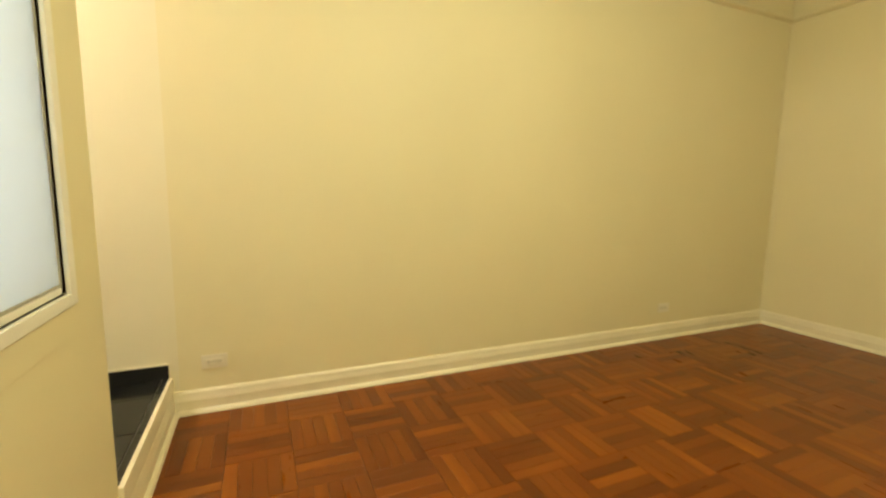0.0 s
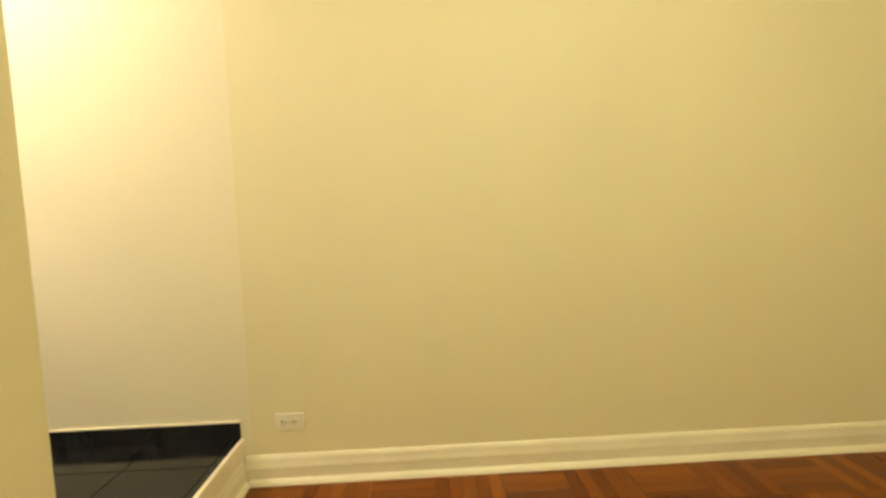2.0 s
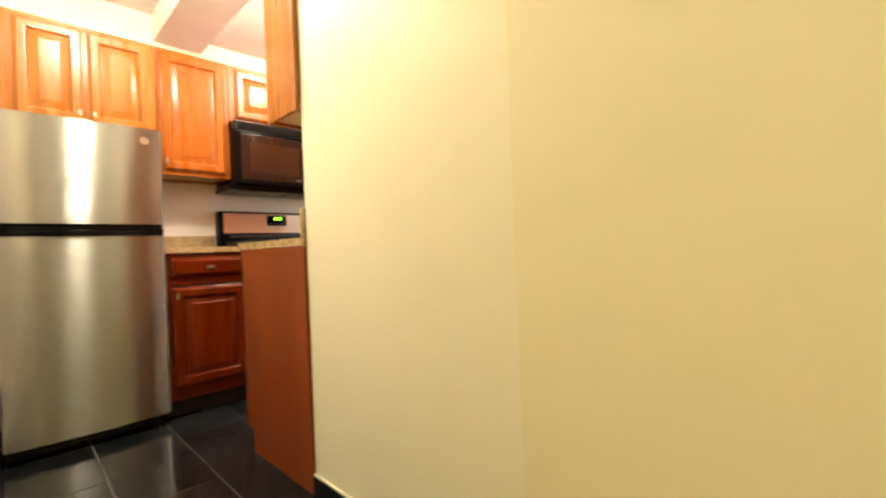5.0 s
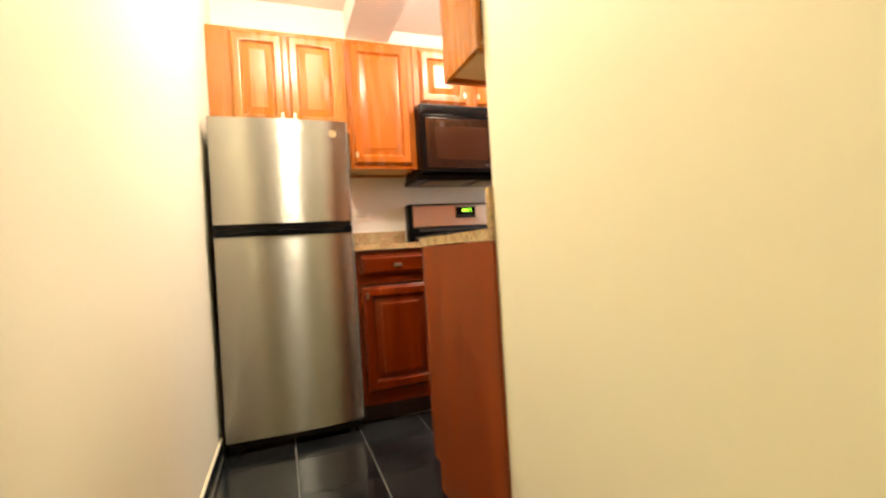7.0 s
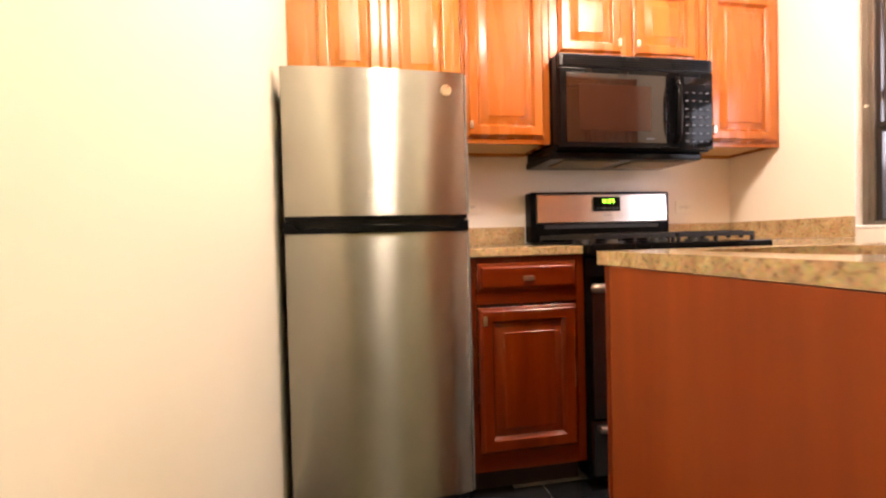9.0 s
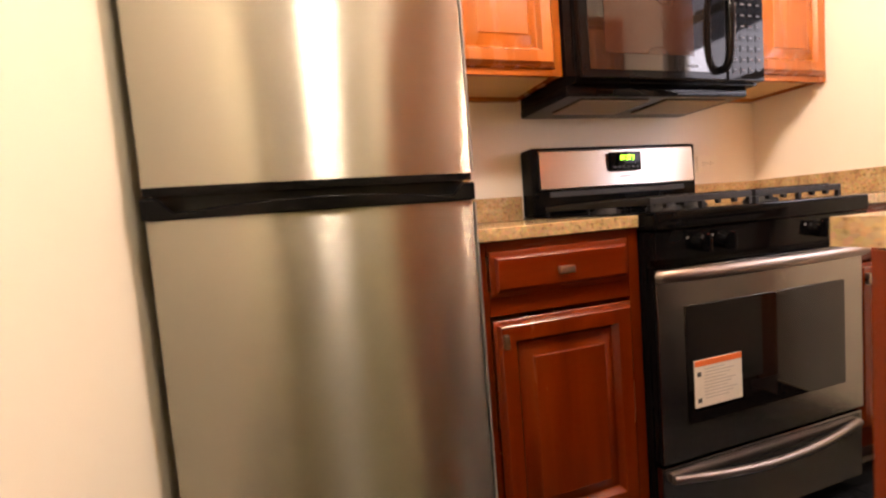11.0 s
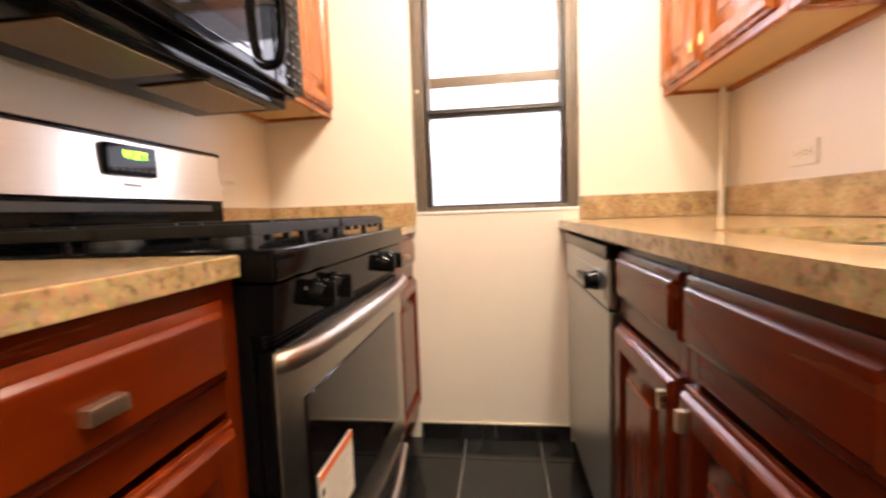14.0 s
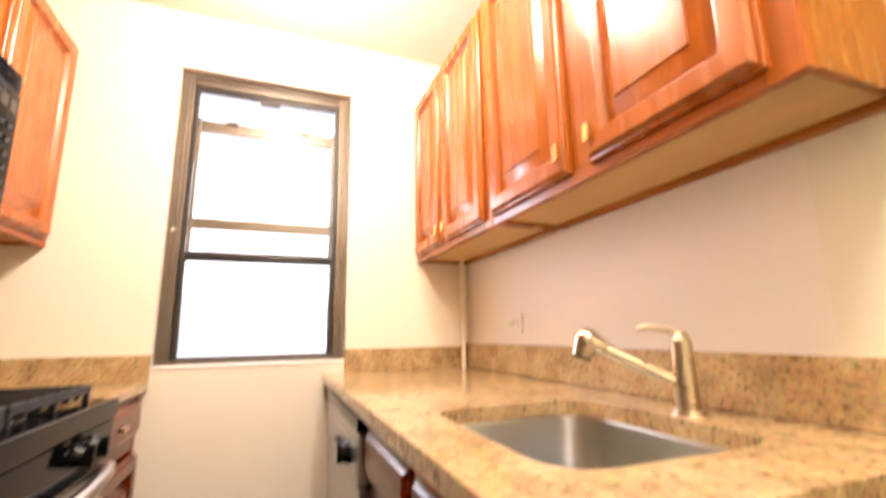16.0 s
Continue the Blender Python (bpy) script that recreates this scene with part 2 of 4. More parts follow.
GLASS = pane_material()
FROSTED = plain("frosted_glass", (0.86, 0.90, 0.92), 0.6, trans=0.0)
_b = FROSTED.node_tree.nodes["Principled BSDF"]
_t = FROSTED.node_tree.nodes.new("ShaderNodeBsdfTranslucent")
_t.inputs[0].default_value = (0.86, 0.90, 0.92, 1)
_m = FROSTED.node_tree.nodes.new("ShaderNodeMixShader")
_m.inputs[0].default_value = 0.6
FROSTED.node_tree.links.new(_b.outputs[0], _m.inputs[1])
FROSTED.node_tree.links.new(_t.outputs[0], _m.inputs[2])
FROSTED.node_tree.links.new(_m.outputs[0], FROSTED.node_tree.nodes["Material Output"].inputs[0])


def backdrop_material():
    m, nt, b, node, link = base_material("glowing_courtyard")
    tc, mp, br = node("ShaderNodeTexCoord"), node("ShaderNodeMapping"), node("ShaderNodeTexBrick")
    mp.inputs["Rotation"].default_value = (radians(90), 0, radians(90))
    link(tc.outputs["Object"], mp.inputs[0])
    link(mp.outputs[0], br.inputs["Vector"])
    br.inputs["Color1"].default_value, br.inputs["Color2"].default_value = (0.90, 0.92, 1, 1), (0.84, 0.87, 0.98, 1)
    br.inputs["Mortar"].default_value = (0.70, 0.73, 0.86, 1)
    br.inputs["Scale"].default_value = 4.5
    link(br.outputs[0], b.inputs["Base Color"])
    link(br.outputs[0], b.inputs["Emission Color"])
    # the bricks emit their own colour, standing in for daylight on the wall
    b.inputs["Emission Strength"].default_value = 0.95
    return m


BACKDROP = backdrop_material()


# ---- building helpers ----
def box(bm, x0, x1, y0, y1, z0, z1, bevel=0.0, seg=2):
    vs = [bm.verts.new(p) for p in ((x0, y0, z0), (x1, y0, z0), (x1, y1, z0), (x0, y1, z0), (x0, y0, z1), (x1, y0, z1), (x1, y1, z1), (x0, y1, z1))]
    fs = [bm.faces.new([vs[i] for i in q]) for q in ((3, 2, 1, 0), (4, 5, 6, 7), (0, 1, 5, 4), (1, 2, 6, 5), (2, 3, 7, 6), (3, 0, 4, 7))]
    if bevel:
        es = list({e for f in fs for e in f.edges})
        bmesh.ops.bevel(bm, geom=es, offset=bevel, segments=seg, affect="EDGES", profile=0.5)
    return bm


def boxes(*specs, bevel=0.0):
    bm = bmesh.new()
    for s in specs:
        box(bm, *s, bevel=bevel)
    return bm


def cyl(bm, a, b, r, r2=None, n=20, cap=True):
    a, b = Vector(a), Vector(b)
    m = Matrix.Translation((a + b) / 2) @ (b - a).to_track_quat("Z", "Y").to_matrix().to_4x4()
    bmesh.ops.create_cone(bm, cap_ends=cap, segments=n, radius1=r, radius2=r if r2 is None else r2, depth=(b - a).length, matrix=m)
    return bm


def tube(bm, pts, r, n=10):
    """A round bar along points."""
    pts = [Vector(p) for p in pts]
    rings, q, last = [], None, None
    for i, p in enumerate(pts):
        d = (pts[min(i + 1, len(pts) - 1)] - pts[max(i - 1, 0)]).normalized()
        q = d.to_track_quat("Z", "Y") if q is None else last.rotation_difference(d) @ q
        last = d
        rings.append([bm.verts.new(p + q @ Vector((r * math.cos(2 * math.pi * k / n), r * math.sin(2 * math.pi * k / n), 0))) for k in range(n)])
    for a, b in zip(rings, rings[1:]):
        for k in range(n):
            bm.faces.new((a[k], a[(k + 1) % n], b[(k + 1) % n], b[k]))
    bm.faces.new(rings[0][::-1])
    bm.faces.new(rings[-1])
    return bm


def extrude_profile(bm, prof, place, length):
    """A moulding: profile points (depth, height), swept over length; place(s, d, h) gives the point."""
    ends = [[bm.verts.new(place(s, d, h)) for d, h in prof] for s in (0.0, length)]
    n = len(prof)
    for i in range(n):
        bm.faces.new((ends[0][i], ends[0][(i + 1) % n], ends[1][(i + 1) % n], ends[1][i]))
    bm.faces.new(ends[0])
    bm.faces.new(ends[1][::-1])
    return bm


ORIGIN = {}


def thing(name, at, label, category, group="", kind=""):
    ob = new(name)
    ob.empty_display_size = 0.1
    ob.location = at
    ORIGIN[ob.name] = Vector(at)
    return tagged(ob, label, category, group, kind)


def finish(bm, name, material, smooth):
    bmesh.ops.recalc_face_normals(bm, faces=bm.faces)
    me = bpy.data.meshes.new(name)
    normals = []
    if smooth:
        bm.normal_update()
        limit = math.cos(radians(38))
        area = {f: f.calc_area() for f in bm.faces}
        for f in bm.faces:
            f.smooth = True
            for v in f.verts:
                n = sum((g.normal * area[g] for g in v.link_faces if g.normal.dot(f.normal) > limit), Vector())
                normals.append(n.normalized() if n.length > 1e-12 else f.normal)
    bm.to_mesh(me)
    bm.free()
    me.materials.append(material)
    if smooth:
        me.normals_split_custom_set(normals)
    return me


def part(name, bm, material, parent, label="", smooth=True):
    me = finish(bm, name, material, smooth)
    o = ORIGIN[parent.name]
    me.transform(Matrix.Translation(-o))
    ob = new(name, me)
    ob.parent = parent
    ORIGIN[ob.name] = o
    return tagged(ob, label)


def solid(name, bm, material, label, category="", kind="structure", smooth=True):
    ob = new(name, finish(bm, name, material, smooth))
    ORIGIN[ob.name] = Vector((0, 0, 0))
    return tagged(ob, label, category, kind=kind)


# ---- plan ----
NORTH, SINK_WALL, EAST, WEST = 0.18, -1.640, 1.489, -0.813
JAMB = -0.834
STEP_Y, PARQUET_Z, SOUTH, LIVING_WEST = -2.49, -0.187, -6.9, -4.3
KITCHEN_CEIL, HALL_CEIL, LIVING_CEIL = 2.335, 2.42, 2.50
COUNTER, UPPER_Z, UPPER_TOP = 0.91, 1.355, 2.10
UPPER_N, UPPER_S = -0.118, -1.41
WIN = (-1.106, -0.450, 0.954, 2.098)

# structure: walls
solid("wall_north", boxes((WEST - 0.1, EAST + 0.25, NORTH, NORTH + 0.12, -0.02, 2.7)), KITCHEN_PAINT, "cream painted kitchen wall behind the stove", "wall")
solid("wall_west", boxes((WEST - 0.1, WEST, STEP_Y + 0.11, NORTH, -0.2, 2.7)), HALL_PAINT, "cream painted plaster wall of the narrow hall", "wall")
wy0, wy1, wz0, wz1 = WIN
solid("wall_east", boxes((EAST, EAST + 0.2, SINK_WALL - 0.12, wy0, -0.02, 2.7), (EAST, EAST + 0.2, wy1, NORTH, -0.02, 2.7),
                         (EAST, EAST + 0.2, wy0, wy1, -0.02, wz0), (EAST, EAST + 0.2, wy0, wy1, wz1, 2.7)), KITCHEN_PAINT,
      "cream painted kitchen wall with a tall window", "wall")
solid("wall_sink", boxes((0.12, EAST, SINK_WALL - 0.12, SINK_WALL, -0.02, 2.7)), KITCHEN_PAINT, "cream painted kitchen wall behind the sink", "wall")
solid("wall_hall_east", boxes((0.0, 0.12, STEP_Y - 0.04, SINK_WALL, -0.2, 2.7)), HALL_PAINT, "pale cream painted plaster wall along the raised hall", "wall")
solid("wall_living_east", boxes((0.0, 0.12, SOUTH, STEP_Y - 0.04, -0.2, 2.7)), LIVING_PAINT, "long yellow-cream painted living room wall", "wall")
solid("wall_south", boxes((LIVING_WEST, 0.12, SOUTH - 0.12, SOUTH, -0.2, 2.7)), LIVING_PAINT, "yellow-cream painted end wall of the living room", "wall")
solid("wall_living_west", boxes((LIVING_WEST - 0.12, LIVING_WEST, SOUTH, STEP_Y + 0.11, -0.2, 2.7)), LIVING_PAINT, "yellow-cream painted living room side wall", "wall")
# wall with the frosted window, beside the step
sx0, sx1, sz0, sz1 = -1.82, -1.064, 0.646, 1.95
solid("wall_step", boxes((LIVING_WEST, sx0, STEP_Y, STEP_Y + 0.11, -0.2, 2.7), (sx1, JAMB, STEP_Y, STEP_Y + 0.11, -0.2, 2.7),
                         (sx0, sx1, STEP_Y, STEP_Y + 0.11, -0.2, sz0), (sx0, sx1, STEP_Y, STEP_Y + 0.11, sz1, 2.7)), LIVING_PAINT,
      "yellow-cream painted wall with a frosted window beside the step", "wall")
# added box, out of view, that encloses the lamp lighting the frosted pane
solid("light_box", boxes((sx0 - 0.1, sx0 - 0.05, STEP_Y + 0.11, -2.1, 0.4, 2.2), (sx1 + 0.05, sx1 + 0.1, STEP_Y + 0.11, -2.1, 0.4, 2.2),
                           (sx0 - 0.1, sx1 + 0.1, -2.1, -2.05, 0.4, 2.2), (sx0 - 0.1, sx1 + 0.1, STEP_Y + 0.11, -2.05, 0.35, 0.4),
                           (sx0 - 0.1, sx1 + 0.1, STEP_Y + 0.11, -2.05, 2.2, 2.25)), CEILING_PAINT, "unseen white box added behind the frosted window to light its pane", "wall")
# ceilings
solid("ceiling_kitchen", boxes((0.23, EAST, SINK_WALL, NORTH, KITCHEN_CEIL, KITCHEN_CEIL + 0.1)), CEILING_PAINT, "white painted kitchen ceiling", "ceiling")
solid("ceiling_hall", boxes((JAMB, 0.0, STEP_Y + 0.11, NORTH, HALL_CEIL, HALL_CEIL + 0.1)), CEILING_PAINT, "white painted hall ceiling", "ceiling")
solid("ceiling_living", boxes((LIVING_WEST, 0.0, SOUTH, STEP_Y, LIVING_CEIL, LIVING_CEIL + 0.1)), LIVING_PAINT, "cream painted living room ceiling", "ceiling")
solid("ceiling_beam", boxes((-0.05, 0.235, SINK_WALL, NORTH, 2.25, 2.6), bevel=0.006), CEILING_PAINT, "painted plaster beam under the kitchen ceiling", "beam")
solid("opening_header", boxes((JAMB, 0.0, STEP_Y, STEP_Y + 0.11, 2.22, 2.7)), LIVING_PAINT, "painted header above the step opening", "wall")

# floors
solid("floor_hall", boxes((JAMB, EAST, STEP_Y, NORTH, -0.18, -0.006)), GROUT, "grey grout bed of the black tile floor", "floor")
solid("floor_living", boxes((LIVING_WEST, 0.0, SOUTH, STEP_Y, PARQUET_Z - 0.08, PARQUET_Z - 0.008)), SUBFLOOR, "dark bed of the parquet floor", "floor")

BASE = [(0, 0), (0.020, 0), (0.020, 0.010), (0.016, 0.014), (0.016, 0.056), (0.018, 0.060), (0.018, 0.072), (0.012, 0.084), (0.013, 0.096), (0.009, 0.108), (0.003, 0.115), (0, 0.115)]
QUARTER = [(0.016, 0), (0.033, 0), (0.031, 0.010), (0.025, 0.018), (0.016, 0.022)]


def skirting(name, place, length):
    solid(name, extrude_profile(bmesh.new(), BASE, place, length), TRIM_PAINT, "cream painted moulded skirting board", "skirting")


skirting("baseboard_1", lambda s, d, h: (-d, SOUTH + s, PARQUET_Z + h), STEP_Y - SOUTH - 0.012)
skirting("baseboard_2", lambda s, d, h: (LIVING_WEST + s, SOUTH + d, PARQUET_Z + h), -LIVING_WEST - 0.02)
skirting("baseboard_3", lambda s, d, h: (WEST + s, STEP_Y - d, PARQUET_Z + h), -WEST - 0.018)
skirting("baseboard_4", lambda s, d, h: (LIVING_WEST + s, STEP_Y - d, PARQUET_Z + h), WEST - LIVING_WEST)
for i, (fn, ln) in enumerate(((lambda s, d, h: (-d, SOUTH + s, PARQUET_Z + h), STEP_Y - SOUTH - 0.03),
                              (lambda s, d, h: (LIVING_WEST + s, SOUTH + d, PARQUET_Z + h), -LIVING_WEST - 0.03),
                              (lambda s, d, h: (LIVING_WEST + s, STEP_Y - d, PARQUET_Z + h), -LIVING_WEST - 0.03))):
    solid("trim_%d" % (i + 1), extrude_profile(bmesh.new(), QUARTER, fn, ln), TRIM_PAINT, "cream painted quarter-round shoe moulding", "trim")
RAIL = [(0, 0), (0.012, 0.004), (0.030, 0.016), (0.034, 0.030), (0.022, 0.036), (0.018, 0.050), (0, 0.052)]
solid("trim_4", extrude_profile(bmesh.new(), RAIL, lambda s, d, h: (-d, SOUTH + s, 2.28 + h), STEP_Y - SOUTH), LIVING_PAINT, "cream painted picture rail", "trim")
solid("trim_5", extrude_profile(bmesh.new(), RAIL, lambda s, d, h: (LIVING_WEST + s, SOUTH + d, 2.28 + h), -LIVING_WEST), LIVING_PAINT, "cream painted picture rail", "trim")
solid("trim_6", boxes((JAMB, -0.0, STEP_Y - 0.014, STEP_Y + 0.004, -0.074, 0.003), bevel=0.004), TRIM_PAINT, "cream painted riser edge of the step", "trim")


# ---- windows ----
def kitchen_window():
    w = thing("window_1", (EAST + 0.06, (wy0 + wy1) / 2, wz0), "tall double-hung window with bronze aluminium frame, bright daylight behind", "window", kind="structure")
    x0, x1 = EAST + 0.035, EAST + 0.10
    part("window_frame", boxes((x0, x1, wy0, wy0 + 0.045, wz0, wz1), (x0, x1, wy1 - 0.045, wy1, wz0, wz1), (x0, x1, wy0 + 0.045, wy1 - 0.045, wz0, wz0 + 0.022),
                               (x0, x1, wy0 + 0.045, wy1 - 0.045, wz1 - 0.05, wz1), bevel=0.003), BRONZE, w)
    part("track", boxes((x0 + 0.012, x0 + 0.030, wy0 + 0.045, wy0 + 0.062, wz0 + 0.022, wz1 - 0.05), (x0 + 0.012, x0 + 0.030, wy1 - 0.062, wy1 - 0.045, wz0 + 0.022, wz1 - 0.05), bevel=0.002), DARK_BRONZE, w)
    a, b = wy0 + 0.046, wy1 - 0.046
    # lower sash, nearer the room
    s = part("lower_sash", boxes((x0 + 0.008, x0 + 0.034, a, a + 0.022, 0.972, 1.374), (x0 + 0.008, x0 + 0.034, b - 0.022, b, 0.972, 1.374),
                                 (x0 + 0.008, x0 + 0.034, a + 0.022, b - 0.022, 0.972, 0.986), (x0 + 0.000, x0 + 0.038, a + 0.022, b - 0.022, 1.336, 1.374), bevel=0.003), DARK_BRONZE, w, "dark bronze lower sash")
    part("pane", boxes((x0 + 0.020, x0 + 0.024, a + 0.02, b - 0.02, 0.984, 1.340)), GLASS, s).visible_shadow = False
    # upper sash, let down a little
    u = part("upper_sash", boxes((x0 + 0.040, x0 + 0.062, a, a + 0.026, 1.374, 1.93), (x0 + 0.040, x0 + 0.062, b - 0.026, b, 1.374, 1.93),
                                 (x0 + 0.040, x0 + 0.062, a + 0.026, b - 0.026, 1.468, 1.512), (x0 + 0.040, x0 + 0.062, a + 0.026, b - 0.026, 1.872, 1.918), bevel=0.003), BRONZE, w)
    part("pane", boxes((x0 + 0.050, x0 + 0.054, a + 0.02, b - 0.02, 1.40, 1.90)), GLASS, u).visible_shadow = False
    for yy in (a + 0.14, b - 0.14):
        part("sash_latch", boxes((x0 + 0.028, x0 + 0.042, yy - 0.02, yy + 0.02, 1.91, 1.924), bevel=0.002), BRONZE, u)
    part("head_track", boxes((x0 - 0.004, x0 + 0.010, wy0 + 0.046, wy1 - 0.046, wz1 - 0.030, wz1 - 0.018), (x0 + 0.014, x0 + 0.036, wy0 + 0.046, wy1 - 0.046, wz1 - 0.066, wz1 - 0.052), bevel=0.002), DARK_BRONZE, w, "dark bronze head track")
    part("jamb_stop", boxes((x0 - 0.006, x0 - 0.0005, wy0 + 0.020, wy0 + 0.030, wz0 + 0.024, wz1 - 0.03), (x0 - 0.006, x0 - 0.0005, wy1 - 0.030, wy1 - 0.020, wz0 + 0.024, wz1 - 0.03), bevel=0.002), BRONZE, w)
    part("top_latch", boxes((x0 + 0.020, x0 + 0.040, -0.815, -0.735, wz1 - 0.082, wz1 - 0.0665), bevel=0.003), DARK_BRONZE, w)
    part("lift_rail", boxes((x0 - 0.012, x0 - 0.0005, a + 0.02, b - 0.02, 1.352, 1.360), bevel=0.003), DARK_BRONZE, s)
    part("sill", boxes((EAST - 0.004, x0, wy0 + 0.002, wy1 - 0.002, wz0 - 0.006, wz0 + 0.006), bevel=0.003), WHITE_TRIM, w, "cream painted sill")
    bm = bmesh.new()
    cyl(bm, (x0 - 0.006, wy1 - 0.022, 1.45), (x0 + 0.004, wy1 - 0.022, 1.45), 0.008, n=12)
    part("screw_cap", bm, WHITE, w)


kitchen_window()
solid("backdrop", boxes((EAST + 1.2, EAST + 1.24, -3.2, 1.6, -1.0, 4.5)), BACKDROP, "pale brick backdrop across the courtyard, glowing in place of sunlight", "backdrop")


def hall_window():
    w = thing("window_2", ((sx0 + sx1) / 2, STEP_Y, sz0), "frosted glass window in a white painted wooden frame", "window", kind="structure")
    y = STEP_Y + 0.02
    part("window_frame", boxes((sx1, sx1 + 0.037, y - 0.030, y + 0.06, sz0 - 0.03, sz1 + 0.03), (sx0 - 0.032, sx0, y - 0.030, y + 0.06, sz0 - 0.03, sz1 + 0.03),
                               (sx0, sx1, y - 0.030, y + 0.06, sz0 - 0.03, sz0), (sx0, sx1, y - 0.030, y + 0.06, sz1, sz1 + 0.03), bevel=0.004), WHITE_TRIM, w)
    part("sill", boxes((sx0 - 0.06, sx1 + 0.06, STEP_Y - 0.004, STEP_Y - 0.0005, sz0 - 0.10, sz0 - 0.032), bevel=0.0015), LIVING_PAINT, w, "painted apron below the frame")
    part("gasket", boxes((sx1 - 0.005, sx1 - 0.0005, y - 0.014, y - 0.0105, sz0 + 0.019, sz1), (sx0, sx1 - 0.005, y - 0.014, y - 0.0105, sz0 + 0.0185, sz0 + 0.024)), PUTTY, w, "dark gap round the glass")
    part("glazing_bead", boxes((sx0 + 0.003, sx1 - 0.007, y - 0.016, y + 0.006, sz0 + 0.001, sz0 + 0.018), bevel=0.003), WHITE_TRIM, w)
    part("pane", boxes((sx0 + 0.001, sx1 - 0.0005, y - 0.010, y + 0.004, sz0 + 0.019, sz1 - 0.001)), FROSTED, w, "bluish white frosted pane")


hall_window()


# ---- cabinets ----
def raised_panel(bm, u0, u1, v0, v1, place, stile=0.056, thick=0.022):
    """A raised-panel door or drawer front; place(u, v, w) puts a point, w out of the face."""
    prof = [(0, 0), (0, thick * 0.36), (0.003, thick * 0.50), (0.007, thick * 0.56), (0.009, thick * 0.80), (0.014, thick), (stile - 0.012, thick), (stile - 0.008, thick * 0.94), (stile - 0.002, thick * 0.42),
            (stile + 0.003, thick * 0.24), (stile + 0.010, thick * 0.28), (stile + 0.034, thick * 0.78), (stile + 0.037, thick * 0.92)]
    prof = [(i, w) for i, w in prof if 2 * i < min(u1 - u0, v1 - v0) - 0.004]
    rings = []
    for i, w in prof:
        rings.append([bm.verts.new(place(u, v, w)) for u, v in ((u0 + i, v0 + i), (u1 - i, v0 + i), (u1 - i, v1 - i), (u0 + i, v1 - i))])
    for a, b in zip(rings, rings[1:]):
        for k in range(4):
            bm.faces.new((a[k], a[(k + 1) % 4], b[(k + 1) % 4], b[k]))
    bm.faces.new(rings[0][::-1])
    bm.faces.new(rings[-1])
    return bm


def slab_front(bm, u0, u1, v0, v1, place, thick=0.02):
    """A drawer front with a stepped, moulded edge."""
    prof = [(0, 0), (0, thick * 0.4), (0.005, thick * 0.55), (0.012, thick * 0.62), (0.017, thick * 0.95), (0.020, thick)]
    rings = [[bm.verts.new(place(u, v, w)) for u, v in ((u0 + i, v0 + i), (u1 - i, v0 + i), (u1 - i, v1 - i), (u0 + i, v1 - i))] for i, w in prof]
    for a, b in zip(rings, rings[1:]):
        for k in range(4):
            bm.faces.new((a[k], a[(k + 1) % 4], b[(k + 1) % 4], b[k]))
    bm.faces.new(rings[0][::-1])
    bm.faces.new(rings[-1])
    return bm


def pull(parent, u, v, place, wide=0.030, tall=0.012, material=None):
    bm = bmesh.new()
    c = Vector(place(u, v, 0))
    n = Vector(place(u, v, 1)) - c
    cyl(bm, c, c + n * 0.014, 0.005, n=10)
    p, q = place(u - wide / 2, v - tall / 2, 0.012), place(u + wide / 2, v + tall / 2, 0.032)
    box(bm, min(p[0], q[0]), max(p[0], q[0]), min(p[1], q[1]), max(p[1], q[1]), min(p[2], q[2]), max(p[2], q[2]), bevel=0.002)
    return part("handle", bm, material or NICKEL, parent, "square metal knob")


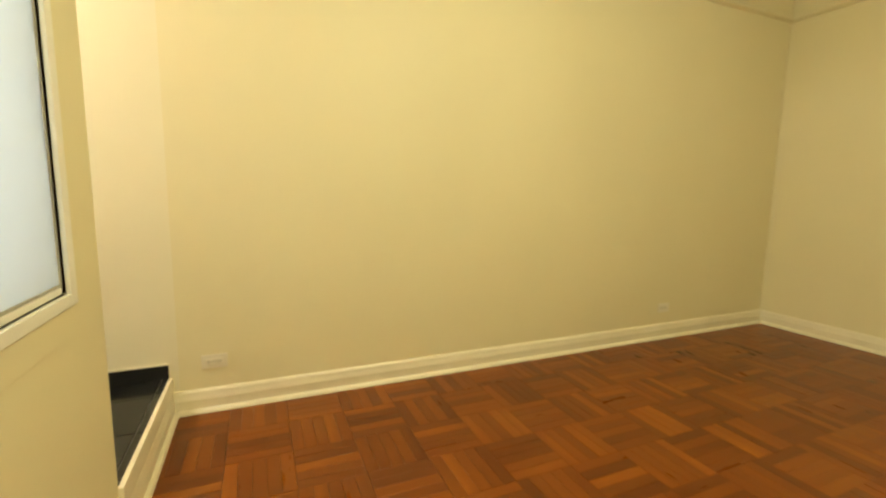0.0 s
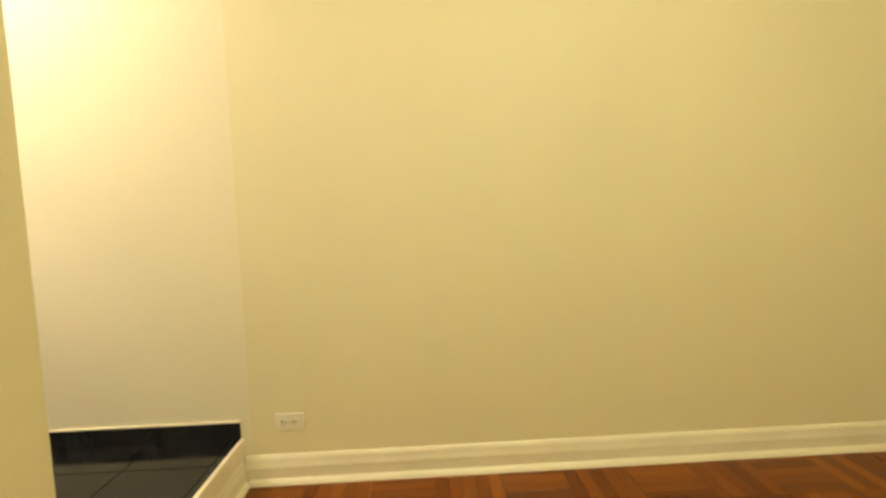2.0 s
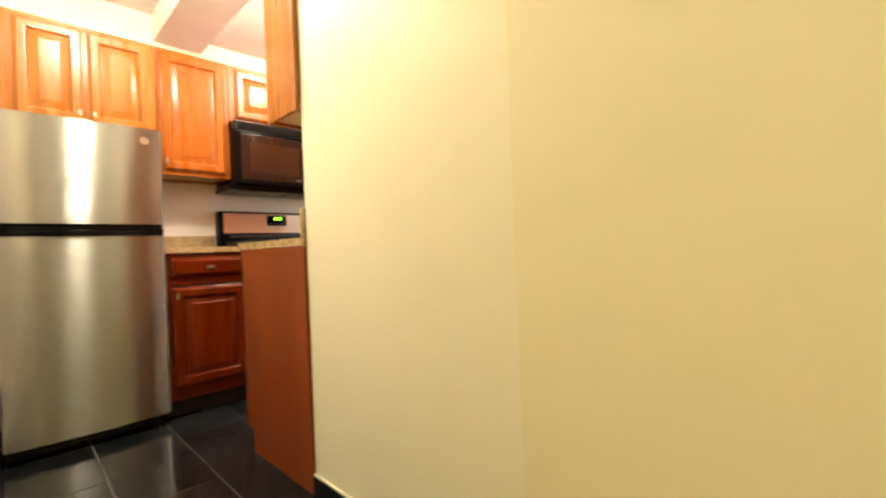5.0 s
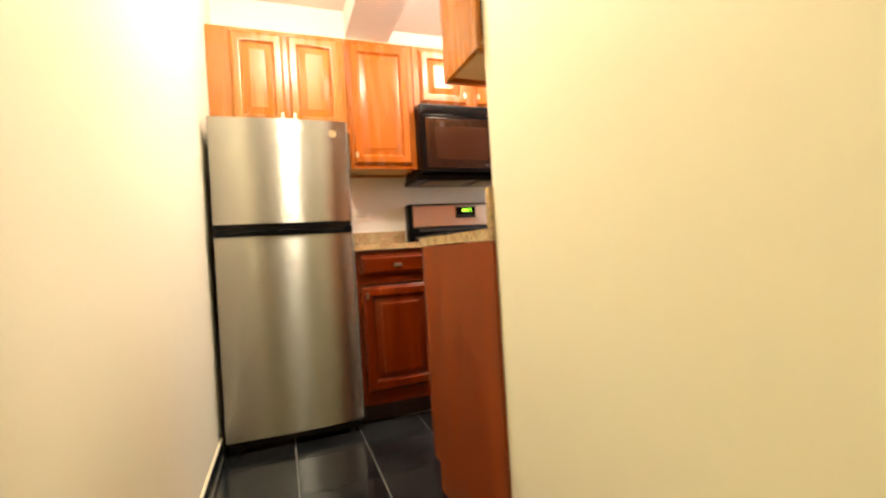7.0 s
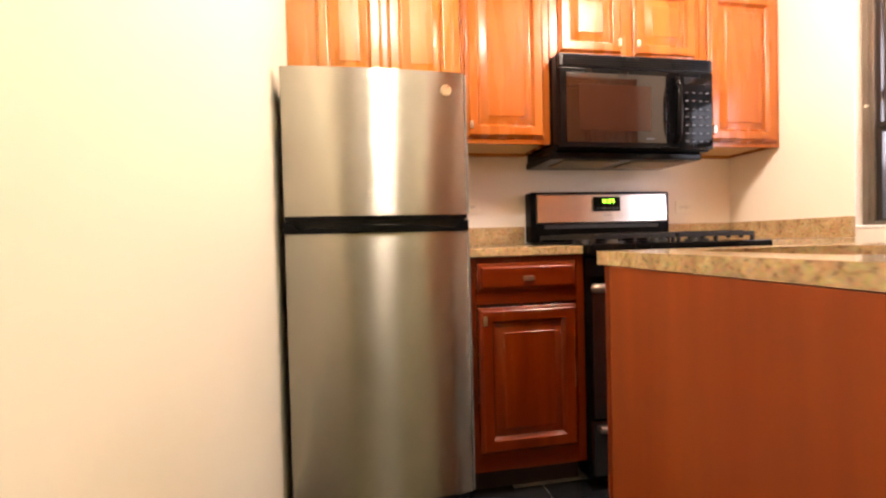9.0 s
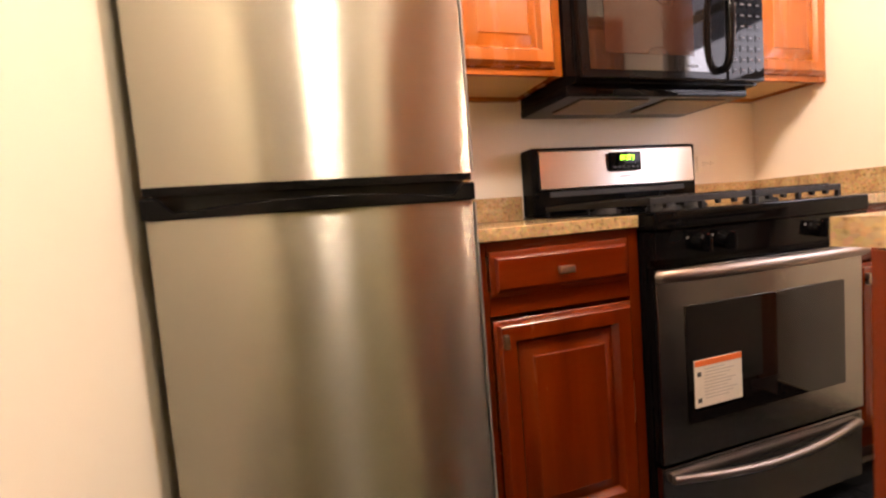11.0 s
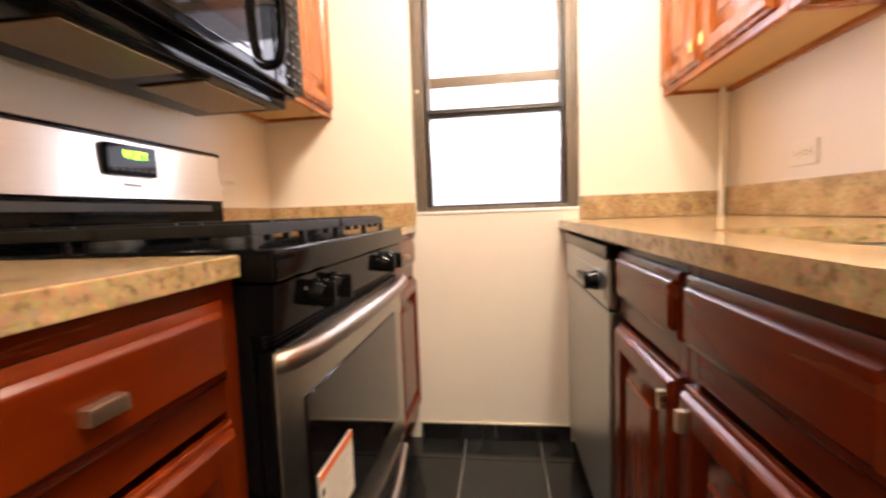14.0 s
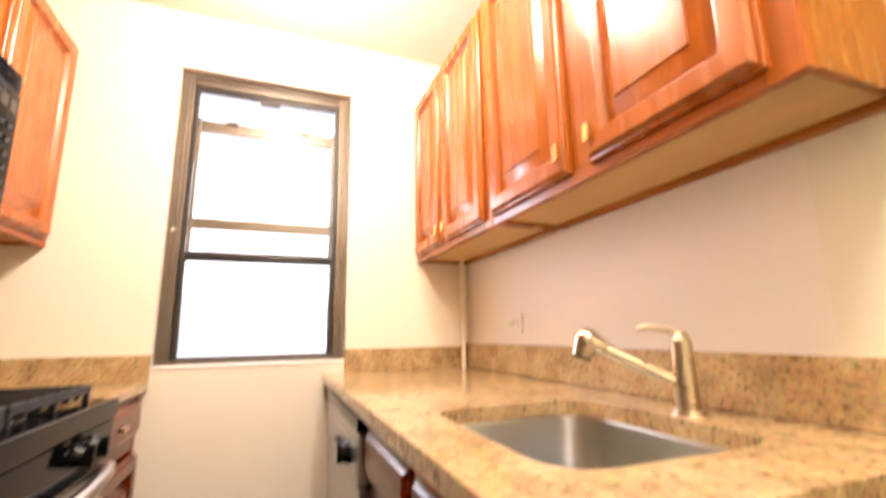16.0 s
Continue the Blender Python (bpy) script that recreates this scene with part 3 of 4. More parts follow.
def upper_cabinet(x0, x1, z0, doors, face, back, wood, label, knobs, side=None, group="wall cabinets"):
    sgn = 1 if back > face else -1
    c = thing("wall_cabinet", ((x0 + x1) / 2, back, z0), label, "cabinet", group)
    place = lambda u, v, w: (u, face - sgn * w, v)
    inner = face + sgn * 0.019
    ya, yb = sorted((inner, back))
    fa, fb = sorted((face, inner))
    for sa in (x0, x1 - 0.014):
        part("side_panel", boxes((sa, sa + 0.014, ya, yb, z0 + 0.004, UPPER_TOP)), side or wood, c)
    part("top_panel", boxes((x0 + 0.014, x1 - 0.014, ya, yb, UPPER_TOP - 0.016, UPPER_TOP)), wood, c)
    part("bottom_panel", boxes((x0 + 0.014, x1 - 0.014, ya, yb - 0.02 if sgn > 0 else yb, z0 + 0.014, z0 + 0.026)), RAW_PLY, c, "pale unfinished plywood underside")
    ra, rb = (back - 0.02, back) if sgn > 0 else (back, back + 0.02)
    part("hanging_rail", boxes((x0 + 0.014, x1 - 0.014, ra, rb, z0, z0 + 0.014)), ALONG[CHERRY_LIGHT], c)
    st = 0.035
    la, rb2 = max(x0 + st, doors[0][0] + 0.01), min(x1 - st, doors[-1][1] - 0.01)
    stiles = [(x0, la), (rb2, x1)] + [(b - 0.01, a2 + 0.01) for (a, b), (a2, b2) in zip(doors, doors[1:])]
    for k, (sa, sb) in enumerate(stiles):
        e = 0.0 if k < 2 else 0.0302
        part("stile", boxes((sa, sb, fa, fb, z0 + e, UPPER_TOP - e), bevel=0.0015), wood, c)
    for za in (z0, UPPER_TOP - 0.03):
        part("rail", boxes((la + 0.0002, rb2 - 0.0002, fa, fb, za, za + 0.03), bevel=0.0015), ALONG[wood], c)
    for (a, b), k in zip(doors, knobs):
        d = part("door", raised_panel(bmesh.new(), a, b, z0 + 0.022, UPPER_TOP - 0.022, place), wood, c)
        pull(d, k, z0 + 0.075, place, 0.016 if sgn < 0 else 0.012, 0.036 if sgn < 0 else 0.030, BRASS if sgn < 0 else NICKEL)
    return c


upper_cabinet(WEST + 0.002, -0.108, 1.56, [(-0.70, -0.435), (-0.415, -0.135)], UPPER_N, NORTH, CHERRY_LIGHT, "honey cherry wall cabinet with two raised-panel doors above the refrigerator", (-0.455, -0.395))
upper_cabinet(-0.104, 0.292, UPPER_Z, [(-0.088, 0.262)], UPPER_N, NORTH, CHERRY, "cherry wall cabinet with one raised-panel door", (-0.07,))
upper_cabinet(0.296, 1.046, 1.735, [(0.335, 0.640), (0.698, 1.018)], UPPER_N, NORTH, CHERRY, "short cherry wall cabinet above the microwave", (0.622, 0.716))
upper_cabinet(1.050, EAST - 0.002, UPPER_Z, [(1.085, 1.462)], UPPER_N, NORTH, CHERRY, "cherry wall cabinet beside the window wall", (1.103,))
upper_cabinet(0.783, EAST - 0.002, UPPER_Z, [(0.815, 1.140), (1.165, 1.466)], UPPER_S, SINK_WALL, CHERRY, "cherry wall cabinet with two raised-panel doors above the counter", (1.118, 1.188))
upper_cabinet(-0.02, 0.779, UPPER_Z, [(0.018, 0.352), (0.412, 0.762)], UPPER_S, SINK_WALL, CHERRY, "cherry wall cabinet above the sink with a plain end panel", (0.332, 0.434), side=CHERRY_LIGHT)


def base_cabinet(x0, x1, face, back, drawer, door, label, knob_u, wood, false_knob=True, dz=(0.752, 0.856), vz=(0.17, 0.698)):
    sgn = 1 if back > face else -1
    c = thing("base_cabinet", ((x0 + x1) / 2, back, 0), label, "cabinet", "base cabinets")
    place = lambda u, v, w: (u, face - sgn * w, v)
    fa, fb = sorted((face, face + sgn * 0.019))
    ya, yb = sorted((face + sgn * 0.019, back - sgn * 0.012))
    top = 0.68 if sgn < 0 else 0.878
    for sa in (x0, x1 - 0.015):
        part("side_panel", boxes((sa, sa + 0.015, ya, yb, 0.1, top)), wood, c)
    part("bottom_panel", boxes((x0 + 0.015, x1 - 0.015, ya, yb, 0.1, 0.116)), wood, c)
    ta, tb = sorted((face + sgn * 0.07, face + sgn * 0.09))
    part("toe_kick", boxes((x0, x1, ta, tb, 0.0, 0.1)), TOE, c, "dark recessed toe kick")
    st = 0.03
    for sa in (x0, x1 - st):
        part("stile", boxes((sa, sa + st, fa, fb, 0.1, 0.878), bevel=0.0015), wood, c)
    for za, zb in ((0.845, 0.878), (dz[0] - 0.045, dz[0] + 0.012), (0.1, 0.185)):
        part("rail", boxes((x0 + st + 0.0002, x1 - st - 0.0002, fa, fb, za, zb), bevel=0.0015), ALONG[wood], c)
    d = part("drawer_front", slab_front(bmesh.new(), drawer[0], drawer[1], dz[0], dz[1], place), ALONG[wood], c)
    if false_knob:
        pull(d, (drawer[0] + drawer[1]) / 2, (dz[0] + dz[1]) / 2 - 0.004, place, 0.038, 0.016)
    d = part("door", raised_panel(bmesh.new(), door[0], door[1], vz[0], vz[1], place), wood, c)
    pull(d, knob_u, vz[1] - 0.045, place, 0.012, 0.032)
    return c


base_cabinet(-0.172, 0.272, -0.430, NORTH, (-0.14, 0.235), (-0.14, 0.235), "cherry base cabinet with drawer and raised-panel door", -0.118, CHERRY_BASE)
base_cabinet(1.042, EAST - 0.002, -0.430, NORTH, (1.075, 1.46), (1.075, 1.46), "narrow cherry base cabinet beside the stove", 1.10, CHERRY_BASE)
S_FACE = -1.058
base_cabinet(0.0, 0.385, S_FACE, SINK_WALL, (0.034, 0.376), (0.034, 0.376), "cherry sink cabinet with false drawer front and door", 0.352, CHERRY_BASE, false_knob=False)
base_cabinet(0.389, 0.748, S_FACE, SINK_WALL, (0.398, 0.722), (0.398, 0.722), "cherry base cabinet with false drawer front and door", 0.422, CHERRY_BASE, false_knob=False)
# end panel of the sink run, notched for the toe kick
ep = thing("end_panel", (-0.003, -1.37, 0), "red-brown cherry veneer end panel of the sink counter", "panel")
bm = bmesh.new()
outline = [(-1.639, 0.0), (-1.130, 0.0), (-1.130, 0.098), (-1.0775, 0.098), (-1.0775, 0.878), (-1.639, 0.878)]
a = [bm.verts.new((-0.012, y, z)) for y, z in outline]
b = [bm.verts.new((-0.001, y, z)) for y, z in outline]
bm.faces.new(a)
bm.faces.new(b[::-1])
for i in range(6):
    bm.faces.new((a[i], a[(i + 1) % 6], b[(i + 1) % 6], b[i]))
part("panel_board", bm, VENEER, ep)
part("edge_strip", boxes((-0.0125, 0.002, -1.0772, -1.0585, 0.1, 0.878), bevel=0.0015), CHERRY_BASE, ep, "cherry edge strip in the shaded base tone")

# ---- worktops ----
def rounded_rect(x0, x1, y0, y1, r, n=6):
    pts = []
    for cx, cy, a0 in ((x1 - r, y1 - r, 0), (x0 + r, y1 - r, 90), (x0 + r, y0 + r, 180), (x1 - r, y0 + r, 270)):
        for k in range(n + 1):
            t = radians(a0 + 90 * k / n)
            pts.append((cx + r * math.cos(t), cy + r * math.sin(t)))
    return pts


BASIN = (0.112, 0.535, -1.475, -1.128)
CT0 = COUNTER - 0.030


def sink_worktop():
    w = thing("worktop", (0.7, SINK_WALL, CT0), "polished gold-brown granite worktop with a cut-out for the sink", "worktop")
    bm = bmesh.new()
    outer = [(EAST - 0.001, -1.024), (-0.010, -1.024), (-0.010, SINK_WALL + 0.001), (EAST - 0.001, SINK_WALL + 0.001)]
    hole = rounded_rect(*BASIN, 0.07)
    for z in (CT0, COUNTER):
        es = []
        for loop in (outer, hole):
            vs = [bm.verts.new((x, y, z)) for x, y in loop]
            es += [bm.edges.new((vs[i], vs[(i + 1) % len(vs)])) for i in range(len(vs))]
        bmesh.ops.triangle_fill(bm, use_beauty=True, edges=es)
    bm.verts.ensure_lookup_table()
    n1, n2 = len(outer), len(hole)
    off = n1 + n2
    for s, n in ((0, n1), (n1, n2)):
        for i in range(n):
            j = (i + 1) % n
            bm.faces.new((bm.verts[s + i], bm.verts[s + j], bm.verts[off + s + j], bm.verts[off + s + i]))
    part("slab", bm, GRANITE, w)
    part("backsplash", boxes((-0.012, EAST - 0.028, SINK_WALL, SINK_WALL + 0.022, COUNTER + 0.001, 1.012), bevel=0.002), GRANITE, w)
    part("side_splash", boxes((EAST - 0.022, EAST, SINK_WALL + 0.001, -1.103, COUNTER + 0.001, 1.0), bevel=0.002), GRANITE, w)


sink_worktop()


def small_worktop(name_label, x0, x1, splashes):
    w = thing("worktop", ((x0 + x1) / 2, NORTH, CT0), name_label, "worktop")
    part("slab", boxes((x0, x1, -0.450, NORTH - 0.001, CT0, COUNTER), bevel=0.003), GRANITE, w)
    for s in splashes:
        part("backsplash", boxes(s, bevel=0.002), GRANITE, w)


small_worktop("gold-brown granite worktop between refrigerator and stove", -0.168, 0.262, [(-0.168, 0.268, NORTH - 0.022, NORTH - 0.001, COUNTER + 0.001, 1.0)])
small_worktop("small gold-brown granite worktop in the corner beside the stove", 1.046, EAST - 0.001,
              [(1.046, EAST - 0.024, NORTH - 0.022, NORTH - 0.001, COUNTER + 0.001, 1.0), (EAST - 0.022, EAST - 0.001, -0.452, NORTH - 0.001, COUNTER + 0.001, 1.0)])


# ---- sink and tap ----
def sink():
    s = thing("kitchen_sink", (0.34, -1.3, CT0), "undermounted stainless steel sink basin in the granite worktop", "sink")
    bm = bmesh.new()
    rings = []
    for inset, z, r in ((-0.02, CT0 - 0.001, 0.085), (-0.004, CT0 - 0.002, 0.07), (0.0, CT0 - 0.01, 0.07), (0.008, CT0 - 0.13, 0.07), (0.03, CT0 - 0.165, 0.06), (0.10, CT0 - 0.172, 0.04)):
        rings.append([bm.verts.new((x, y, z)) for x, y in rounded_rect(BASIN[0] + inset, BASIN[1] - inset, BASIN[2] + inset, BASIN[3] - inset, r)])
    n = len(rings[0])
    for a, b in zip(rings, rings[1:]):
        for i in range(n):
            bm.faces.new((a[i], a[(i + 1) % n], b[(i + 1) % n], b[i]))
    bm.faces.new(rings[-1])
    part("basin", bm, SINK_STEEL, s)
    bm = bmesh.new()
    cyl(bm, (0.34, -1.3, CT0 - 0.172), (0.34, -1.3, CT0 - 0.166), 0.042, 0.036)
    part("drain", bm, NICKEL, s, "round drain strainer")


sink()


def tap():
    x, y = 0.300, -1.525
    t = thing("kitchen_tap", (x, y, COUNTER), "brushed nickel pull-out kitchen tap with angled spout", "tap")
    bm = bmesh.new()
    cyl(bm, (x, y, COUNTER), (x, y, COUNTER + 0.008), 0.029, 0.027)
    cyl(bm, (x, y, COUNTER + 0.008), (x, y, COUNTER + 0.125), 0.0205, 0.0185, 24)
    cyl(bm, (x, y, COUNTER + 0.125), (x, y, COUNTER + 0.142), 0.0185, 0.010, 24)
    part("body", bm, NICKEL, t)
    sp = Vector((0.400, -1.400, COUNTER + 0.128))
    st = Vector((x, y, COUNTER + 0.045))
    bm = bmesh.new()
    cyl(bm, st, st + (sp - st) * 0.80, 0.0120, 0.0130, 20)
    part("spout", bm, NICKEL, t)
    bm = bmesh.new()
    cyl(bm, st + (sp - st) * 0.78, st + (sp - st) * 0.83, 0.0125, 0.016, 20)
    bmesh.ops.create_uvsphere(bm, u_segments=20, v_segments=12, radius=0.0235, matrix=Matrix.Translation(sp))
    cyl(bm, st + (sp - st) * 0.83, sp, 0.016, 0.0225, 20)
    cyl(bm, sp, sp + Vector((0.006, 0.008, -0.030)), 0.0235, 0.0200, 20)
    part("spray_head", bm, NICKEL, t)
    bm = bmesh.new()
    cyl(bm, sp + Vector((0.006, 0.008, -0.030)), sp + Vector((0.0068, 0.009, -0.034)), 0.0175, 0.0160, 20)
    part("nozzle", bm, BLACK_MATT, t, "dark spray nozzle")
    bm = bmesh.new()
    tube(bm, [(x, y, COUNTER + 0.135), (x + 0.012, y + 0.016, COUNTER + 0.146), (x + 0.032, y + 0.045, COUNTER + 0.151), (x + 0.042, y + 0.058, COUNTER + 0.147)], 0.0055, 12)
    part("lever", bm, NICKEL, t)


tap()


# ---- dishwasher ----
def dishwasher():
    d = thing("dishwasher", (1.06, SINK_WALL + 0.3, 0), "built-in dishwasher with grey steel door and black top edge", "dishwasher")
    x0, x1, f = 0.756, 1.366, S_FACE
    part("body", boxes((x0 + 0.01, x1 - 0.01, SINK_WALL + 0.03, f - 0.002, 0.1, 0.868)), BLACK_MATT, d)
    part("door", boxes((x0, x1, f, f + 0.022, 0.13, 0.712), bevel=0.004), PANEL_STEEL, d, "grey steel door")
    c = part("control_strip", boxes((x0, x1, f, f + 0.026, 0.718, 0.832), bevel=0.005), PANEL_STEEL, d, "grey steel control strip")
    part("top_edge", boxes((x0, x1, f, f + 0.029, 0.834, 0.866), bevel=0.004), BLACK_GLOSS, d, "black plastic top edge")
    part("control_plate", boxes((x0 + 0.02, x1 - 0.16, f + 0.026, f + 0.028, 0.735, 0.80), bevel=0.001), PANEL_STEEL, c)
    bm = bmesh.new()
    cyl(bm, (x0 + 0.10, f + 0.027, 0.772), (x0 + 0.10, f + 0.052, 0.772), 0.026, 0.021, 20)
    box(bm, x0 + 0.094, x0 + 0.106, f + 0.05, f + 0.060, 0.75, 0.794, bevel=0.002)
    part("knob", bm, BLACK_GLOSS, c)
    part("latch", boxes((x0 + 0.17, x0 + 0.30, f + 0.028, f + 0.044, 0.75, 0.772), bevel=0.004), BLACK_GLOSS, c)
    part("kick_plate", boxes((x0, x1, f - 0.05, f - 0.035, 0.0, 0.12)), BLACK_MATT, d)
    solid_filler = thing("filler_strip", (1.43, S_FACE, 0.1), "cherry filler strip between dishwasher and wall", "trim")
    part("strip", boxes((1.368, EAST - 0.002, S_FACE - 0.02, S_FACE, 0.1, 0.876)), CHERRY, solid_filler)


dishwasher()


# ---- refrigerator ----
def bowed_front(bm, x0, x1, yb, yf, bow, z0, z1, r=0.012, n=16):
    """A door whose front swells between its edges, with rounded sides."""
    pts = [(x0, yb)]
    for k in range(n + 1):
        s = k / n
        y = yf - bow * (1 - (2 * s - 1) ** 2)
        edge = min(s, 1 - s) * (x1 - x0)
        if edge < r:
            y += (r - math.sqrt(max(0, r * r - (r - edge) ** 2)))
        pts.append((x0 + s * (x1 - x0), y))
    pts.insert(2, (x0 + 0.004, yf + 0.004))
    pts.insert(-1, (x1 - 0.004, yf + 0.004))
    pts.append((x1, yb))
    lo = [bm.verts.new((x, y, z0)) for x, y in pts]
    hi = [bm.verts.new((x, y, z1)) for x, y in pts]
    m = len(pts)
    for i in range(m):
        bm.faces.new((lo[i], lo[(i + 1) % m], hi[(i + 1) % m], hi[i]))
    bm.faces.new(lo[::-1])
    bm.faces.new(hi)
    return bm


def refrigerator():
    x0, x1, yf = -0.785, -0.175, -0.470
    f = thing("refrigerator", ((x0 + x1) / 2, -0.1, 0), "two-door stainless steel refrigerator with black handle band", "refrigerator")
    part("body", boxes((x0 + 0.004, x1 - 0.004, -0.402, NORTH - 0.02, 0.05, 1.508), bevel=0.006), BLACK_MATT, f, "black textured case")
    part("freezer_door", bowed_front(bmesh.new(), x0, x1, -0.40, yf, 0.014, 1.031, 1.514), STEEL, f)
    part("lower_door", bowed_front(bmesh.new(), x0, x1, -0.40, yf, 0.014, 0.062, 0.974), STEEL, f)
    b = part("handle_band", bowed_front(bmesh.new(), x0, x1, -0.40, yf + 0.045, 0.012, 0.976, 1.026), BLACK_MATT, f, "black recessed handle band")
    part("upper_grip", bowed_front(bmesh.new(), x0, x1, -0.40, yf - 0.002, 0.014, 1.016, 1.031), BLACK_GLOSS, b)
    bm = bmesh.new()
    n, cols = 48, []
    for k in range(n + 1):
        q = k / n
        e = min(q, 1 - q)
        top = 1.013 if e < 0.045 else 1.013 - 0.026 * min(1, (e - 0.045) / 0.035)
        if e > 0.08:
            top += 0.015 * math.sin(math.pi * (e - 0.08) / 0.84)
        y = yf - 0.004 - 0.016 * (1 - (2 * q - 1) ** 2)
        x = x0 + q * (x1 - x0)
        cols.append([bm.verts.new(p) for p in ((x, y + 0.03, 0.9745), (x, y, 0.976), (x, y, top - 0.004), (x, y + 0.004, top), (x, y + 0.03, top - 0.004))])
    for p, q in zip(cols, cols[1:]):
        for k in range(5):
            bm.faces.new((p[k], p[(k + 1) % 5], q[(k + 1) % 5], q[k]))
    bm.faces.new(cols[0])
    bm.faces.new(cols[-1][::-1])
    part("lower_grip", bm, BLACK_GLOSS, b, "black scooped pull edge")
    bm = bmesh.new()
    cyl(bm, (x1 - 0.068, yf - 0.003, 1.452), (x1 - 0.068, yf - 0.010, 1.452), 0.020, 0.018, 24)
    part("badge", bm, NICKEL, f, "round chrome badge")
    part("top_cap", boxes((x0, x1, -0.45, -0.36, 1.513, 1.522), bevel=0.004), BLACK_MATT, f)
    part("toe_grille", boxes((x0 + 0.01, x1 - 0.01, -0.43, -0.395, 0.012, 0.068), *[(x0 + 0.03, x1 - 0.03, -0.434, -0.43, z, z + 0.006) for z in (0.022, 0.036, 0.05)]), BLACK_MATT, f)
    for fx in (x0 + 0.05, x1 - 0.05):
        bm = bmesh.new()
        cyl(bm, (fx, -0.42, 0), (fx, -0.42, 0.03), 0.016, n=12)
        part("foot", bm, BLACK_MATT, f)
    part("side_trim", boxes((x1 - 0.0005, x1 + 0.004, yf + 0.004, yf + 0.022, 0.066, 0.970), (x1 - 0.0005, x1 + 0.004, yf + 0.004, yf + 0.022, 1.034, 1.51)), GREY, f)


refrigerator()


# ---- stove ----
def stove():
    x0, x1 = 0.275, 1.037
    s = thing("gas_stove", ((x0 + x1) / 2, -0.15, 0), "freestanding gas range in black enamel and stainless steel", "stove")
    part("body", boxes((x0, x1, -0.49, 0.14, 0.03, 0.867), bevel=0.003), BLACK_GLOSS, s, "black enamel case")
    part("cooktop", boxes((x0 - 0.004, x1 + 0.004, -0.535, 0.06, 0.868, 0.915), bevel=0.008), BLACK_GLOSS, s)
    # backguard
    g = part("backguard", boxes((x0, x1, 0.045, 0.13, 0.915, 1.168), bevel=0.012), BLACK_GLOSS, s, "black backguard")
    bm = bmesh.new()
    prof = [(0.043, 1.012), (0.028, 1.016), (0.030, 1.020), (0.036, 1.150), (0.042, 1.156), (0.046, 1.156), (0.046, 1.012)]
    extrude_profile(bm, prof, lambda q, d, h: (x0 + 0.028 + q, d, h), x1 - x0 - 0.056)
    p = part("control_panel", bm, RANGE_STEEL, g, "brushed steel control panel")
    part("display", boxes((0.600, 0.742, 0.020, 0.034, 1.068, 1.140), bevel=0.003), BLACK_GLOSS, p)
    dig = part("clock_digits", boxes(*[(0.645 + dx, 0.645 + dx + w, 0.0185, 0.021, z, z + h) for dx, z, w, h in
                                       ((0.0, 1.108, 0.004, 0.018), (0.012, 1.108, 0.004, 0.018), (0.0, 1.115, 0.016, 0.003), (0.022, 1.111, 0.003, 0.003), (0.022, 1.120, 0.003, 0.003),
                                        (0.030, 1.108, 0.003, 0.018), (0.030, 1.108, 0.014, 0.003), (0.030, 1.123, 0.014, 0.003), (0.041, 1.108, 0.003, 0.018), (0.049, 1.123, 0.012, 0.003), (0.058, 1.108, 0.003, 0.018))]), GREEN_LED, p, "green clock digits")
    part("button_row", boxes(*[(0.612 + 0.021 * i, 0.624 + 0.021 * i, 0.0185, 0.021, 1.078, 1.086) for i in range(6)]), PALE_INK, p)
    part("emblem", boxes((0.65, 0.70, 0.024, 0.030, 1.046, 1.050)), GREY, p)
    part("vent_slot", boxes((x0 + 0.07, x1 - 0.07, 0.040, 0.046, 0.985, 1.004)), SLOT, g)
    # grates: two halves of cast bars
    for gx0, gx1 in ((x0 + 0.03, (x0 + x1) / 2 - 0.006), ((x0 + x1) / 2 + 0.006, x1 - 0.03)):
        specs = []
        y0, y1, z0, z1 = -0.485, 0.015, 0.936, 0.950
        for yy in (y0, (y0 + y1) / 2 - 0.006, y1 - 0.012):
            specs.append((gx0, gx1, yy, yy + 0.012, z0 - 0.004, z1))
        for xx in (gx0, gx1 - 0.012):
            specs.append((xx, xx + 0.012, y0 + 0.012, y1 - 0.012, z0 - 0.004, z1))
        k = 5
        for i in range(1, k + 1):
            xx = gx0 + (gx1 - gx0) * i / (k + 1)
            for ya, yb in ((y0, y0 + 0.09), (-0.325, -0.15), (y1 - 0.09, y1)):
                specs.append((xx - 0.005, xx + 0.005, ya, yb, z0 + 0.002, z1 + 0.004))
        for xx in (gx0, (gx0 + gx1) / 2 - 0.006, gx1 - 0.012):
            for yy in (y0, y1 - 0.012):
                specs.append((xx, xx + 0.012, yy, yy + 0.012, 0.914, z0 - 0.004))
        for i in range(1, k + 1):
            xx = gx0 + (gx1 - gx0) * i / (k + 1)
            specs.append((xx - 0.006, xx + 0.006, y0 + 0.001, y0 + 0.013, 0.922, z0))
        part("grate", boxes(*specs, bevel=0.002), IRON, s, "cast iron pan grate")
    for bx in (x0 + 0.19, x1 - 0.19):
        for by in (-0.36, -0.11):
            bm = bmesh.new()
            cyl(bm, (bx, by, 0.914), (bx, by, 0.924), 0.048, 0.044, 24)
            cyl(bm, (bx, by, 0.924), (bx, by, 0.932), 0.034, 0.032, 24)
            part("burner", bm, IRON, s)
    # sloping knob panel
    bm = bmesh.new()
    prof = [(-0.4902, 0.796), (-0.524, 0.796), (-0.530, 0.866), (-0.4902, 0.866)]
    extrude_profile(bm, prof, lambda q, d, h: (x0 + q, d, h), x1 - x0)
